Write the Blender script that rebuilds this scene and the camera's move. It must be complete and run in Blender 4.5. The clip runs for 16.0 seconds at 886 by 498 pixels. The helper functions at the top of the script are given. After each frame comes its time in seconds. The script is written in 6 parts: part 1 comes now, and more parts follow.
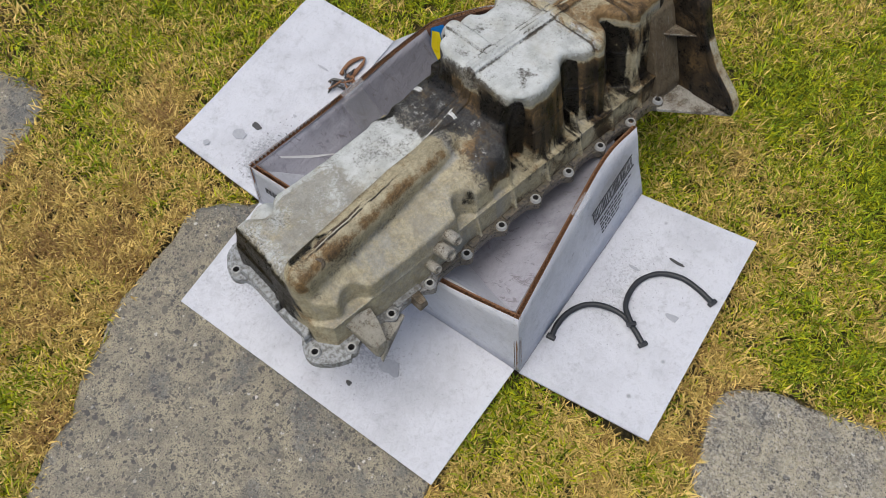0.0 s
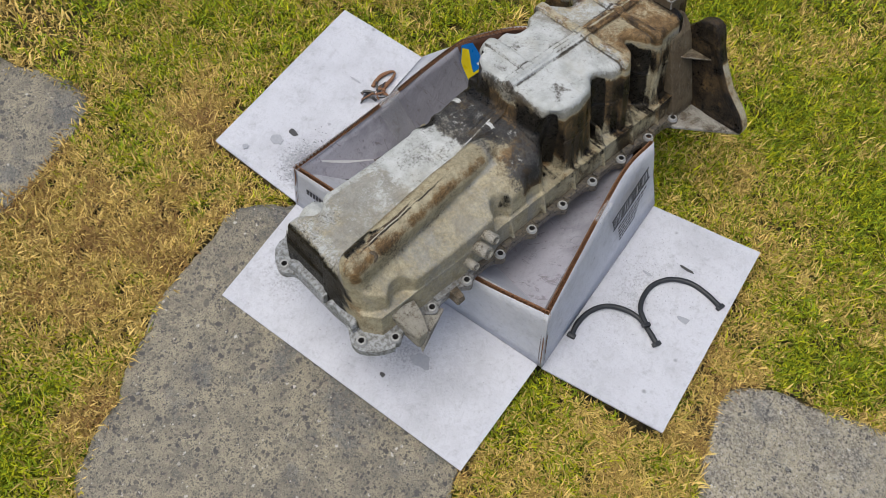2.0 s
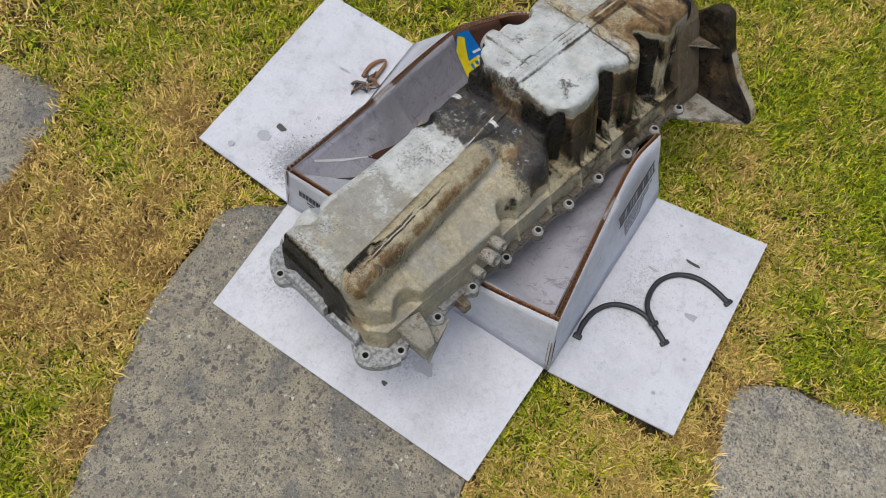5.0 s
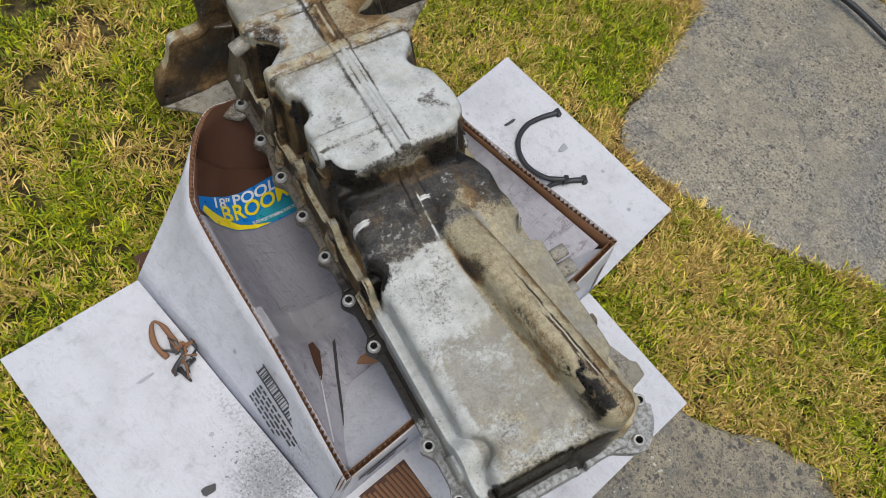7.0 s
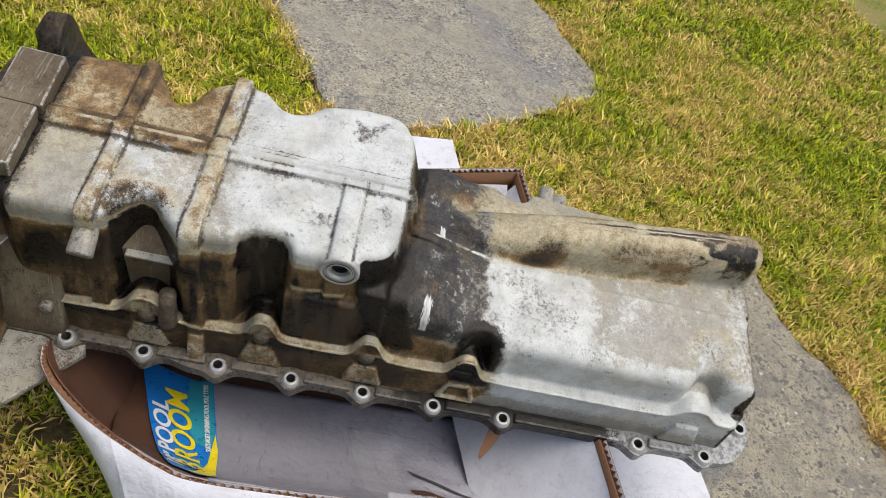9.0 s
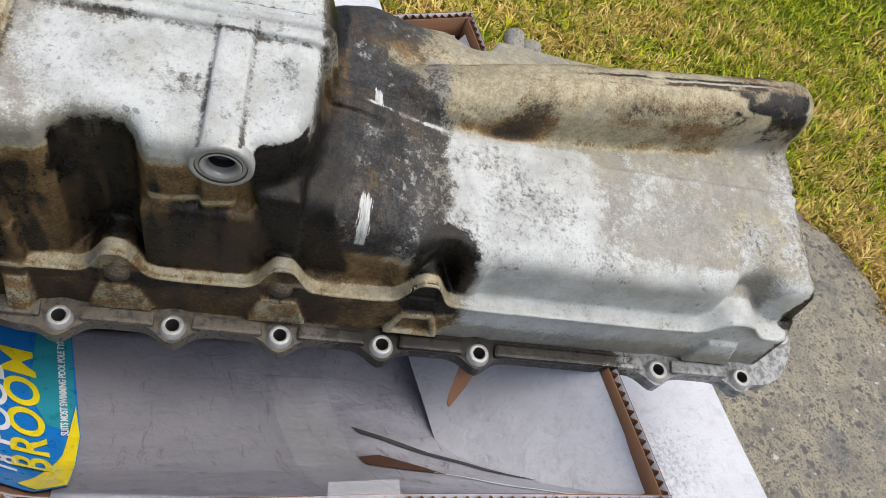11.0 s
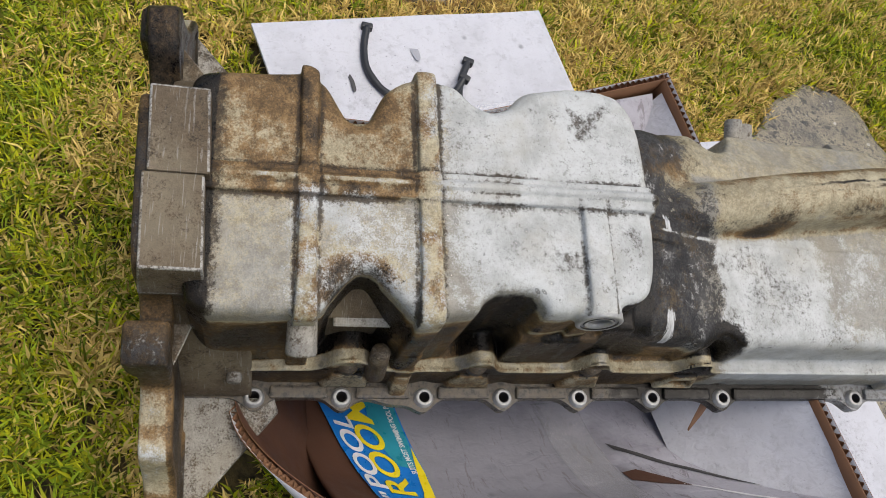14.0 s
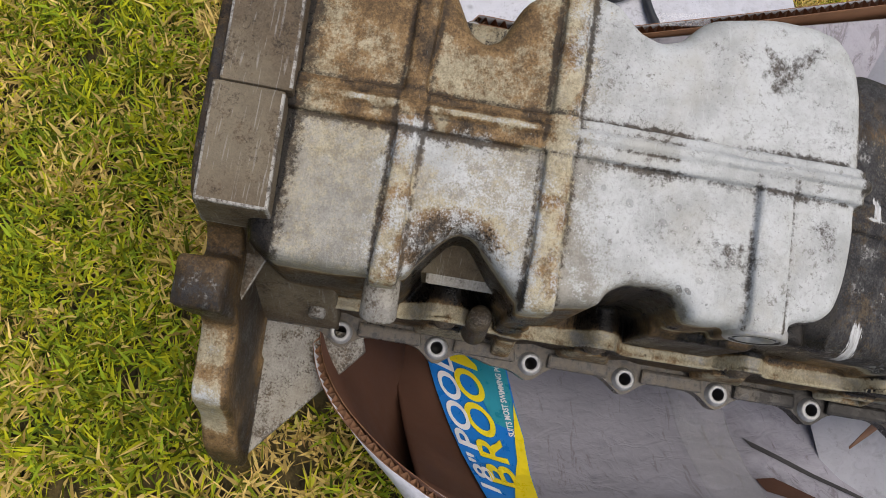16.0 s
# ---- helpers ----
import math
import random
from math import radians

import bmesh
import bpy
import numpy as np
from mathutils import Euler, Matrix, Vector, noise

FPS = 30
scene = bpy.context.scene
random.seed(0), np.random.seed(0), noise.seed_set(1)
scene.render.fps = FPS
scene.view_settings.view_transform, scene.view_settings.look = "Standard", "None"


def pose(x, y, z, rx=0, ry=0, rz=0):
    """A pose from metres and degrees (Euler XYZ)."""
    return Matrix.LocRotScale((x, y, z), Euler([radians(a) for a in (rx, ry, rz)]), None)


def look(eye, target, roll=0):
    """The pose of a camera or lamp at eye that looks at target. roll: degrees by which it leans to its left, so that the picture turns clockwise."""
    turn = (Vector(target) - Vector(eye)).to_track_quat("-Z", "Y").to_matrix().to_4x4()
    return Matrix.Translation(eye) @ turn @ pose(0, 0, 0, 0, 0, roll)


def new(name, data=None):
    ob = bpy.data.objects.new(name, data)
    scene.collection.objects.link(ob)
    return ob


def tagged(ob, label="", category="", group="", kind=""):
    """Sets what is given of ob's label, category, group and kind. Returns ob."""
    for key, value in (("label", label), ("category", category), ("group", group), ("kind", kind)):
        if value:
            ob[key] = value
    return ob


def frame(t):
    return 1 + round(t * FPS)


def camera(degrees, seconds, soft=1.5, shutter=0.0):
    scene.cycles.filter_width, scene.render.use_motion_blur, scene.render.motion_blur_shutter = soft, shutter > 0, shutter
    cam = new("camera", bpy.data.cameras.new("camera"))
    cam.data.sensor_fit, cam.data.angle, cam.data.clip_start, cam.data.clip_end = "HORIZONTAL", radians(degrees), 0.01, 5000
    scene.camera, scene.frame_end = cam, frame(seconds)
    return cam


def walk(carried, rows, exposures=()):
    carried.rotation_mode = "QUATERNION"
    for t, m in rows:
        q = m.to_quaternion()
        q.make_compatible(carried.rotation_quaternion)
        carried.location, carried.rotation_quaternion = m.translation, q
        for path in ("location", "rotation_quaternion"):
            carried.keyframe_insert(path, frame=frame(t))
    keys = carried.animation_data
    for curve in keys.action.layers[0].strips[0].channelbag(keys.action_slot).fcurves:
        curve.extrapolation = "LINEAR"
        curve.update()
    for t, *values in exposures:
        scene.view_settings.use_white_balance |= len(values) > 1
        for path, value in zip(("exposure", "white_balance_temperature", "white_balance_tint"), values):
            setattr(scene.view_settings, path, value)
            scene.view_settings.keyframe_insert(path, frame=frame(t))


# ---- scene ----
cam = camera(57.5, 16.0, soft=0.9)
PATH = [
    (0, (0.31, -0.279, 1.234), (-0.068, 0.428, -0.598), 5.6),
    (0.5, (0.285, -0.307, 1.281), (-0.093, 0.447, -0.532), 4.7),
    (1, (0.265, -0.354, 1.283), (-0.097, 0.407, -0.531), 5.5),
    (1.5, (0.267, -0.386, 1.298), (-0.09, 0.391, -0.511), 8.7),
    (2, (0.263, -0.389, 1.291), (-0.085, 0.399, -0.514), 10.8),
    (2.5, (0.256, -0.391, 1.291), (-0.082, 0.41, -0.51), 13.1),
    (3, (0.261, -0.386, 1.293), (-0.072, 0.43, -0.503), 14.0),
    (3.5, (0.268, -0.387, 1.291), (-0.059, 0.441, -0.5), 14.1),
    (4, (0.267, -0.379, 1.287), (-0.056, 0.458, -0.5), 14.1),
    (4.2, (0.268, -0.373, 1.285), (-0.052, 0.465, -0.502), 14.3),
    (6.3, (-0.212, -0.173, 1.076), (0.184, 0.426, -0.791), 36.9),
    (6.5, (-0.291, -0.124, 1.04), (0.305, 0.477, -0.772), 36.7),
    (7, (-0.472, -0.002, 1.043), (0.507, 0.455, -0.64), 25.0),
    (7.5, (-0.513, 0.219, 0.932), (0.763, 0.46, -0.589), 19.2),
    (8, (-0.55, 0.367, 0.908), (0.855, 0.198, -0.505), 18.5),
    (8.2, (-0.591, 0.426, 0.895), (0.82, 0.091, -0.483), 18.3),
    (10.3, (-0.35, 0.547, 0.55), (0.935, -0.256, -0.756), 25.2),
    (10.5, (-0.346, 0.524, 0.563), (0.912, -0.275, -0.77), 25.3),
    (11, (-0.362, 0.451, 0.591), (0.746, -0.373, -0.856), 25.6),
    (11.5, (-0.364, 0.354, 0.617), (0.686, -0.493, -0.859), 22.1),
    (12, (-0.347, 0.324, 0.64), (0.675, -0.542, -0.845), 20.3),
    (12.5, (-0.335, 0.384, 0.673), (0.664, -0.481, -0.828), 23.2),
    (13, (-0.327, 0.525, 0.759), (0.673, -0.269, -0.78), 27.6),
    (13.5, (-0.287, 0.63, 0.736), (0.687, -0.144, -0.83), 28.4),
    (14, (-0.232, 0.689, 0.744), (0.627, -0.073, -0.894), 27.1),
    (14.5, (-0.107, 0.611, 0.686), (0.661, -0.068, -1.032), 26.8),
    (15, (-0.049, 0.573, 0.707), (0.752, 0.153, -1.077), 13.9),
    (15.5, (-0.081, 0.581, 0.709), (0.671, 0.252, -1.115), 13.5),
    (16, (-0.148, 0.618, 0.685), (0.504, 0.289, -1.177), 22.4),
]
walk(cam, [(t, look(eye, target, roll)) for t, eye, target, roll in PATH], [(0.0, 0.10, 6450, 6), (4.2, 0.10, 6450, 6), (6.3, 0.04, 6400, 4), (8.2, 0.32, 6700, 7), (10.3, 0.68, 6500, 7), (10.8, 0.56, 6500, 7), (11.5, 0.34, 6600, 7), (12.5, 0.34, 6600, 7), (14.0, 0.22, 6600, 8), (16.0, 0.10, 6600, 10)])

# ---- light: bright overcast sky ----
SUN_ELEV, SUN_ROT = 74.0, 222.0
world = bpy.data.worlds.new("world")
scene.world = world
world.use_nodes = True
wn = world.node_tree.nodes
sky = wn.new("ShaderNodeTexSky")
sky.sky_type, sky.sun_disc = "NISHITA", False
sky.sun_elevation, sky.sun_rotation = radians(SUN_ELEV), radians(SUN_ROT)
sky.dust_density, sky.air_density = 4.0, 0.7
wn["Background"].inputs["Strength"].default_value = 0.14
world.node_tree.links.new(sky.outputs[0], wn["Background"].inputs["Color"])
sun_data = bpy.data.lights.new("sun", "SUN")
sun_data.energy, sun_data.angle, sun_data.color = 1.6, radians(60), (1.0, 0.955, 0.87)
sun = new("sun", sun_data)
_e, _r = radians(SUN_ELEV), radians(SUN_ROT)
sun.matrix_world = look((3 * math.sin(_r) * math.cos(_e), 3 * math.cos(_r) * math.cos(_e), 3 * math.sin(_e)), (0, 0.2, 0))

# ---- materials ----
class Mat:
    """A small node-tree writer."""

    def __init__(self, name):
        self.mat = bpy.data.materials.new(name)
        self.mat.use_nodes = True
        self.t = self.mat.node_tree
        self.b = self.t.nodes["Principled BSDF"]
        self.tc = self.t.nodes.new("ShaderNodeTexCoord")
        self.obj = self.tc.outputs["Object"]

    def node(self, kind, **props):
        n = self.t.nodes.new("ShaderNode" + kind)
        for k, v in props.items():
            setattr(n, k, v)
        return n

    def link(self, a, b):
        self.t.links.new(a, b)

    def put(self, sock, v):
        if isinstance(v, bpy.types.NodeSocket):
            self.link(v, sock)
        elif isinstance(v, (tuple, list)) and len(v) == 3 and sock.type == "RGBA":
            sock.default_value = (*v, 1)
        else:
            sock.default_value = v

    def noise(self, scale, detail=4.0, rough=0.55, vec=None, distort=0.0):
        n = self.node("TexNoise")
        self.put(n.inputs["Vector"], vec or self.obj)
        for k, v in (("Scale", scale), ("Detail", detail), ("Roughness", rough), ("Distortion", distort)):
            n.inputs[k].default_value = v
        return n.outputs["Fac"]

    def voronoi(self, scale, feature="F1", out="Distance", vec=None):
        n = self.node("TexVoronoi", feature=feature)
        self.put(n.inputs["Vector"], vec or self.obj)
        n.inputs["Scale"].default_value = scale
        return n.outputs[out]

    def ramp(self, fac, a, b, va=0.0, vb=1.0):
        n = self.node("MapRange", interpolation_type="SMOOTHSTEP")
        self.put(n.inputs[0], fac)
        for k, v in zip(range(1, 5), (a, b, va, vb)):
            n.inputs[k].default_value = v
        return n.outputs[0]

    def math(self, op, a, b=0.0, c=0.0, clamp=False):
        n = self.node("Math", operation=op, use_clamp=clamp)
        self.put(n.inputs[0], a), self.put(n.inputs[1], b), self.put(n.inputs[2], c)
        return n.outputs[0]

    def mix(self, fac, a, b, blend="MIX"):
        n = self.node("Mix", data_type="RGBA", blend_type=blend)
        self.put(n.inputs[0], fac), self.put(n.inputs[6], a), self.put(n.inputs[7], b)
        return n.outputs[2]

    def attr(self, name):
        return self.node("Attribute", attribute_name=name).outputs["Fac"]

    def stretch(self, sx, sy, sz):
        n = self.node("Mapping")
        self.link(self.obj, n.inputs[0])
        n.inputs["Scale"].default_value = (sx, sy, sz)
        return n.outputs[0]

    def bump(self, height, strength=0.3, distance=0.001):
        n = self.node("Bump")
        n.inputs["Strength"].default_value, n.inputs["Distance"].default_value = strength, distance
        self.put(n.inputs["Height"], height)
        old = self.b.inputs["Normal"]
        if old.is_linked:
            self.link(old.links[0].from_socket, n.inputs["Normal"])
        self.link(n.outputs[0], old)

    def end(self, color=None, rough=None, metal=None, spec=None):
        for key, v in (("Base Color", color), ("Roughness", rough), ("Metallic", metal), ("Specular IOR Level", spec)):
            if v is not None:
                self.put(self.b.inputs[key], v)
        return self.mat


def cast_material(name, clean=(0.33, 0.32, 0.285), masks=True, dirt=0.4):
    """Cast aluminium with chalky oxide, baked-on oil and brown varnish; the masks come with the mesh."""
    m = Mat(name)
    def grain(shift, a=60, b=230, c=800):
        mp = m.node("Mapping")
        m.link(m.obj, mp.inputs[0])
        mp.inputs["Location"].default_value = (shift, shift * 0.7, shift * 1.3)
        v = mp.outputs[0]
        g = m.math("MULTIPLY_ADD", m.noise(a, 5, 0.65, v), 0.34, m.math("MULTIPLY", m.noise(b, 5, 0.7, v), 0.33))
        return m.math("MULTIPLY_ADD", m.noise(c, 3, 0.7, v), 0.33, g)
    g1, g2, g3 = grain(0.0), grain(3.1), grain(7.7, 26, 120, 600)
    fine, big = m.noise(900, 3), m.noise(28, 4)
    col = m.mix(m.ramp(g1, 0.40, 0.60), tuple(c * 0.66 for c in clean), tuple(c * 1.0 for c in clean))
    col = m.mix(m.ramp(m.noise(11, 3, 0.5), 0.42, 0.66, 0, 0.40), col, (0.27, 0.235, 0.165))
    for turn, amount in ((0.3, 0.30), (1.2, 0.22), (-0.5, 0.25)):
        mp = m.node("Mapping")
        m.link(m.obj, mp.inputs[0])
        mp.inputs["Rotation"].default_value = (0, 0, turn)
        mp.inputs["Scale"].default_value = (4, 60, 4)
        col = m.mix(m.ramp(m.noise(9, 2, 0.5, mp.outputs[0], 0.4), 0.66, 0.71, 0, amount), col, (0.42, 0.42, 0.40))
    rough, metal = m.ramp(g2, 0.38, 0.62, 0.40, 0.66), m.ramp(big, 0.3, 0.7, 0.16, 0.04)
    if masks:
        def edge(attr, g, spread, soft=0.14):
            return m.ramp(m.math("MULTIPLY_ADD", m.math("SUBTRACT", g, 0.5), spread, m.attr(attr)), 0.5 - soft, 0.5 + soft)
        stain = m.math("MULTIPLY_ADD", m.math("SUBTRACT", g3, 0.5), 1.4, m.attr("brown"))
        col = m.mix(m.ramp(stain, 0.08, 0.40), col, m.mix(m.ramp(g1, 0.4, 0.6), (0.25, 0.215, 0.138), (0.47, 0.415, 0.285)))
        col = m.mix(m.ramp(stain, 0.44, 0.66), col, m.mix(m.ramp(g1, 0.4, 0.6), (0.100, 0.062, 0.027), (0.265, 0.168, 0.076)))
        col = m.mix(m.ramp(stain, 0.66, 0.95), col, m.mix(m.ramp(g2, 0.4, 0.62), (0.016, 0.012, 0.008), (0.085, 0.058, 0.032)))
        heat = m.math("MULTIPLY_ADD", m.math("SUBTRACT", g3, 0.5), 0.5, m.attr("heat"))
        tint = m.mix(m.ramp(heat, 0.40, 0.68), m.mix(m.ramp(g1, 0.4, 0.6), (0.33, 0.240, 0.120), (0.50, 0.395, 0.235)), m.mix(m.ramp(g1, 0.4, 0.6), (0.130, 0.072, 0.032), (0.200, 0.120, 0.060)))
        tint = m.mix(m.ramp(heat, 0.66, 0.95), tint, m.mix(m.ramp(g2, 0.4, 0.6), (0.050, 0.027, 0.018), (0.115, 0.068, 0.045)))
        col = m.mix(m.ramp(m.attr("heat"), 0.06, 0.30, 0, 0.86), col, tint)
        white, grey, oil = edge("white", g2, 2.8, 0.20), edge("grey", g1, 2.8, 0.16), edge("oil", g1, 2.6, 0.20)
        chalk = m.mix(m.ramp(m.noise(34, 6, 0.7), 0.35, 0.68), (0.525, 0.542, 0.537), (0.362, 0.372, 0.360))
        chalk = m.mix(m.ramp(m.noise(520, 4, 0.7), 0.52, 0.70, 0, 0.4), chalk, (0.20, 0.20, 0.19))
        chalk = m.mix(m.ramp(m.noise(15, 5, 0.7), 0.50, 0.68, 0, 0.45), chalk, (0.40, 0.385, 0.33))
        speck = m.math("MULTIPLY", m.ramp(m.noise(430, 3, 0.6), 0.64, 0.70), m.ramp(m.noise(45, 3, 0.6), 0.50, 0.62, 0.1, 1.0))
        chalk = m.mix(m.math("MULTIPLY", speck, 0.5), chalk, (0.035, 0.032, 0.028))
        scrape = m.ramp(m.noise(70, 4, 0.6, m.stretch(1.2, 9, 4), 0.6), 0.60, 0.68, 0, 0.4)
        chalk = m.mix(scrape, chalk, (0.51, 0.525, 0.52))
        worn = m.math("MULTIPLY", m.ramp(m.noise(190, 8, 0.8), 0.555, 0.60), m.ramp(m.noise(24, 4, 0.6), 0.47, 0.60))
        chalk = m.mix(m.math("MULTIPLY", worn, 0.6), chalk, (0.13, 0.12, 0.095))
        col = m.mix(white, col, chalk)
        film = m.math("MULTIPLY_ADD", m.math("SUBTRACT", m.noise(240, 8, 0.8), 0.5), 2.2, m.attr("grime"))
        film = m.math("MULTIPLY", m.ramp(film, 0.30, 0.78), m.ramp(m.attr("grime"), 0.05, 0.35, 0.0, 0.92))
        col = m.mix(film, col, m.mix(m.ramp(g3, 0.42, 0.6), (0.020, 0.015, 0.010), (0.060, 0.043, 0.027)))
        soot = m.mix(m.ramp(g1, 0.44, 0.60), (0.017, 0.017, 0.018), (0.064, 0.062, 0.061))
        soot = m.mix(m.ramp(m.noise(520, 4, 0.75), 0.58, 0.70, 0, 0.4), soot, (0.16, 0.165, 0.16))
        light = m.math("MULTIPLY", m.ramp(m.noise(150, 6, 0.75), 0.52, 0.60), m.ramp(m.noise(30, 4, 0.6), 0.50, 0.60))
        soot = m.mix(m.math("MULTIPLY", light, 0.75), soot, (0.34, 0.34, 0.325))
        soot = m.mix(m.ramp(g3, 0.505, 0.585, 0, 0.85), soot, m.mix(m.ramp(g1, 0.4, 0.6), (0.022, 0.015, 0.009), (0.10, 0.072, 0.040)))
        col = m.mix(grey, col, soot)
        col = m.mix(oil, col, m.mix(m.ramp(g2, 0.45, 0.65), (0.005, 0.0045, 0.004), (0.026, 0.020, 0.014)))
        rough = m.mix(white, rough, m.ramp(g1, 0.38, 0.62, 0.38, 0.62))
        rough = m.mix(oil, rough, m.ramp(g2, 0.4, 0.6, 0.22, 0.42))
        keep = m.math("SUBTRACT", 1.0, m.math("MAXIMUM", m.math("MAXIMUM", white, oil), m.ramp(stain, 0.3, 0.7)), clamp=True)
        metal = m.math("MULTIPLY", metal, keep)
    else:
        grime = m.ramp(g3, 0.60 - dirt * 0.22, 0.66 - dirt * 0.12, 0, 0.9)
        col = m.mix(grime, col, m.mix(m.ramp(g2, 0.4, 0.62), (0.022, 0.016, 0.010), (0.12, 0.085, 0.05)))
        metal = m.math("MULTIPLY", metal, m.math("SUBTRACT", 1.0, grime))
    if masks:
        xyz = m.node("SeparateXYZ")
        m.link(m.obj, xyz.inputs[0])
        ragged = m.noise(90, 6, 0.75, m.stretch(0.5, 6, 1))
        for cu, cv, ru, rv in ((-0.088, 0.2745, 0.0185, 0.0050), (-0.003, 0.2705, 0.0085, 0.0036)):
            a = m.math("DIVIDE", m.math("ABSOLUTE", m.math("SUBTRACT", xyz.outputs["X"], cu)), ru)
            b = m.math("DIVIDE", m.math("ABSOLUTE", m.math("SUBTRACT", xyz.outputs["Y"], cv)), rv)
            inside = m.math("SUBTRACT", m.math("MULTIPLY_ADD", ragged, 1.9, -0.30), m.math("MAXIMUM", a, b))
            chip = m.math("MULTIPLY", m.ramp(inside, -0.14, 0.06), m.ramp(xyz.outputs["Z"], 0.086, 0.090))
            col = m.mix(chip, col, m.mix(m.ramp(ragged, 0.35, 0.6), (0.30, 0.30, 0.29), (0.56, 0.57, 0.57)))
        off = m.math("MULTIPLY_ADD", xyz.outputs["Y"], 0.125, m.math("SUBTRACT", xyz.outputs["X"], 0.0475))
        off = m.math("MULTIPLY_ADD", m.math("SUBTRACT", m.noise(60, 3, 0.6), 0.5), 0.004, off)
        high = m.ramp(xyz.outputs["Z"], 0.112, 0.118)
        # two dark cracks, then the highlight between them painted as a pale line
        for at, wide, v0, v1, tone in ((0.0042, 0.0011, -0.040, 0.150, (0.016, 0.013, 0.010)), (-0.0005, 0.0016, -0.030, 0.110, (0.05, 0.032, 0.018)), (0.0018, 0.0007, -0.020, 0.090, (0.40, 0.38, 0.33))):
            gap = m.ramp(m.math("ABSOLUTE", m.math("SUBTRACT", off, at)), wide * 0.5, wide * 1.6, 1, 0)
            span = m.math("MULTIPLY", m.ramp(xyz.outputs["Y"], v0, v0 + 0.02), m.ramp(xyz.outputs["Y"], v1 - 0.05, v1, 1, 0))
            crest_line = m.math("MULTIPLY", m.math("MULTIPLY", gap, span), m.math("MULTIPLY", high, m.ramp(m.noise(45, 4, 0.6), 0.36, 0.48)))
            col = m.mix(crest_line, col, tone)
    gloss = 0.22
    scr = m.ramp(m.noise(90, 3, 0.6, m.stretch(1, 14, 6)), 0.68, 0.74, 0, 0.16)
    col = m.mix(scr, col, (0.6, 0.6, 0.58))
    pits = m.ramp(m.voronoi(380), 0.08, 0.20, 0.5, 0)
    col = m.mix(m.math("MULTIPLY", pits, m.ramp(g3, 0.48, 0.58)), col, (0.02, 0.017, 0.013))
    m.bump(g2, 0.8, 0.0014)
    m.bump(fine, 0.35, 0.0006)
    return m.end(col, rough, metal, gloss)


def flange_material():
    """Silvery cast rail, brown with oil towards the deep end and black along part of one side."""
    m = Mat("cast_aluminium_rail")
    xyz = m.node("SeparateXYZ")
    m.link(m.obj, xyz.inputs[0])
    x, y = xyz.outputs["X"], xyz.outputs["Y"]
    big, mid, fine = m.noise(40, 5, 0.65), m.noise(170, 5, 0.7), m.noise(700, 4, 0.7)
    col = m.mix(m.ramp(mid, 0.38, 0.64), (0.27, 0.275, 0.28), (0.12, 0.118, 0.11))
    dirty = m.math("ADD", m.ramp(y, 0.00, 0.25, 0.0, 0.48), m.math("MULTIPLY_ADD", big, 0.9, -0.35))
    col = m.mix(m.ramp(dirty, 0.18, 0.42, 0, 0.85), col, m.mix(m.ramp(mid, 0.35, 0.65), (0.022, 0.017, 0.012), (0.145, 0.118, 0.082)))
    col = m.mix(m.math("MULTIPLY", m.ramp(y, -0.04, 0.02, 0.7, 0), m.ramp(mid, 0.34, 0.58, 1, 0.1)), col, (0.40, 0.42, 0.435))
    band = m.math("MULTIPLY", m.ramp(y, 0.03, 0.09), m.ramp(y, 0.22, 0.34, 1, 0))
    band = m.math("MULTIPLY", band, m.ramp(x, -0.06, 0.0, 0.75, 0.1))
    black = m.math("ADD", band, m.math("MULTIPLY_ADD", m.noise(85, 8, 0.78), 2.2, -1.12))
    col = m.mix(m.ramp(black, 0.22, 0.50), col, (0.014, 0.012, 0.010))
    col = m.mix(m.ramp(fine, 0.58, 0.70, 0, 0.5), col, (0.03, 0.026, 0.02))
    m.bump(mid, 0.5, 0.001)
    m.bump(fine, 0.3, 0.0005)
    return m.end(col, m.ramp(mid, 0.4, 0.6, 0.26, 0.5), 0.0, 0.3)


def plain(name, color, rough=0.5, metal=0.0, grain=120.0, vary=0.25, bump=0.2, depth=0.0006):
    m = Mat(name)
    n, n2 = m.noise(grain, 5, 0.6), m.noise(grain / 9, 3)
    col = m.mix(n, tuple(c * (1 - vary) for c in color), tuple(min(1, c * (1 + vary * 0.6)) for c in color))
    col = m.mix(m.ramp(n2, 0.4, 0.7, 0, 0.5), col, tuple(c * (1 - vary) for c in color))
    m.bump(n, bump, depth)
    return m.end(col, m.ramp(n, 0.3, 0.7, max(0.05, rough - 0.1), min(1, rough + 0.1)), metal)


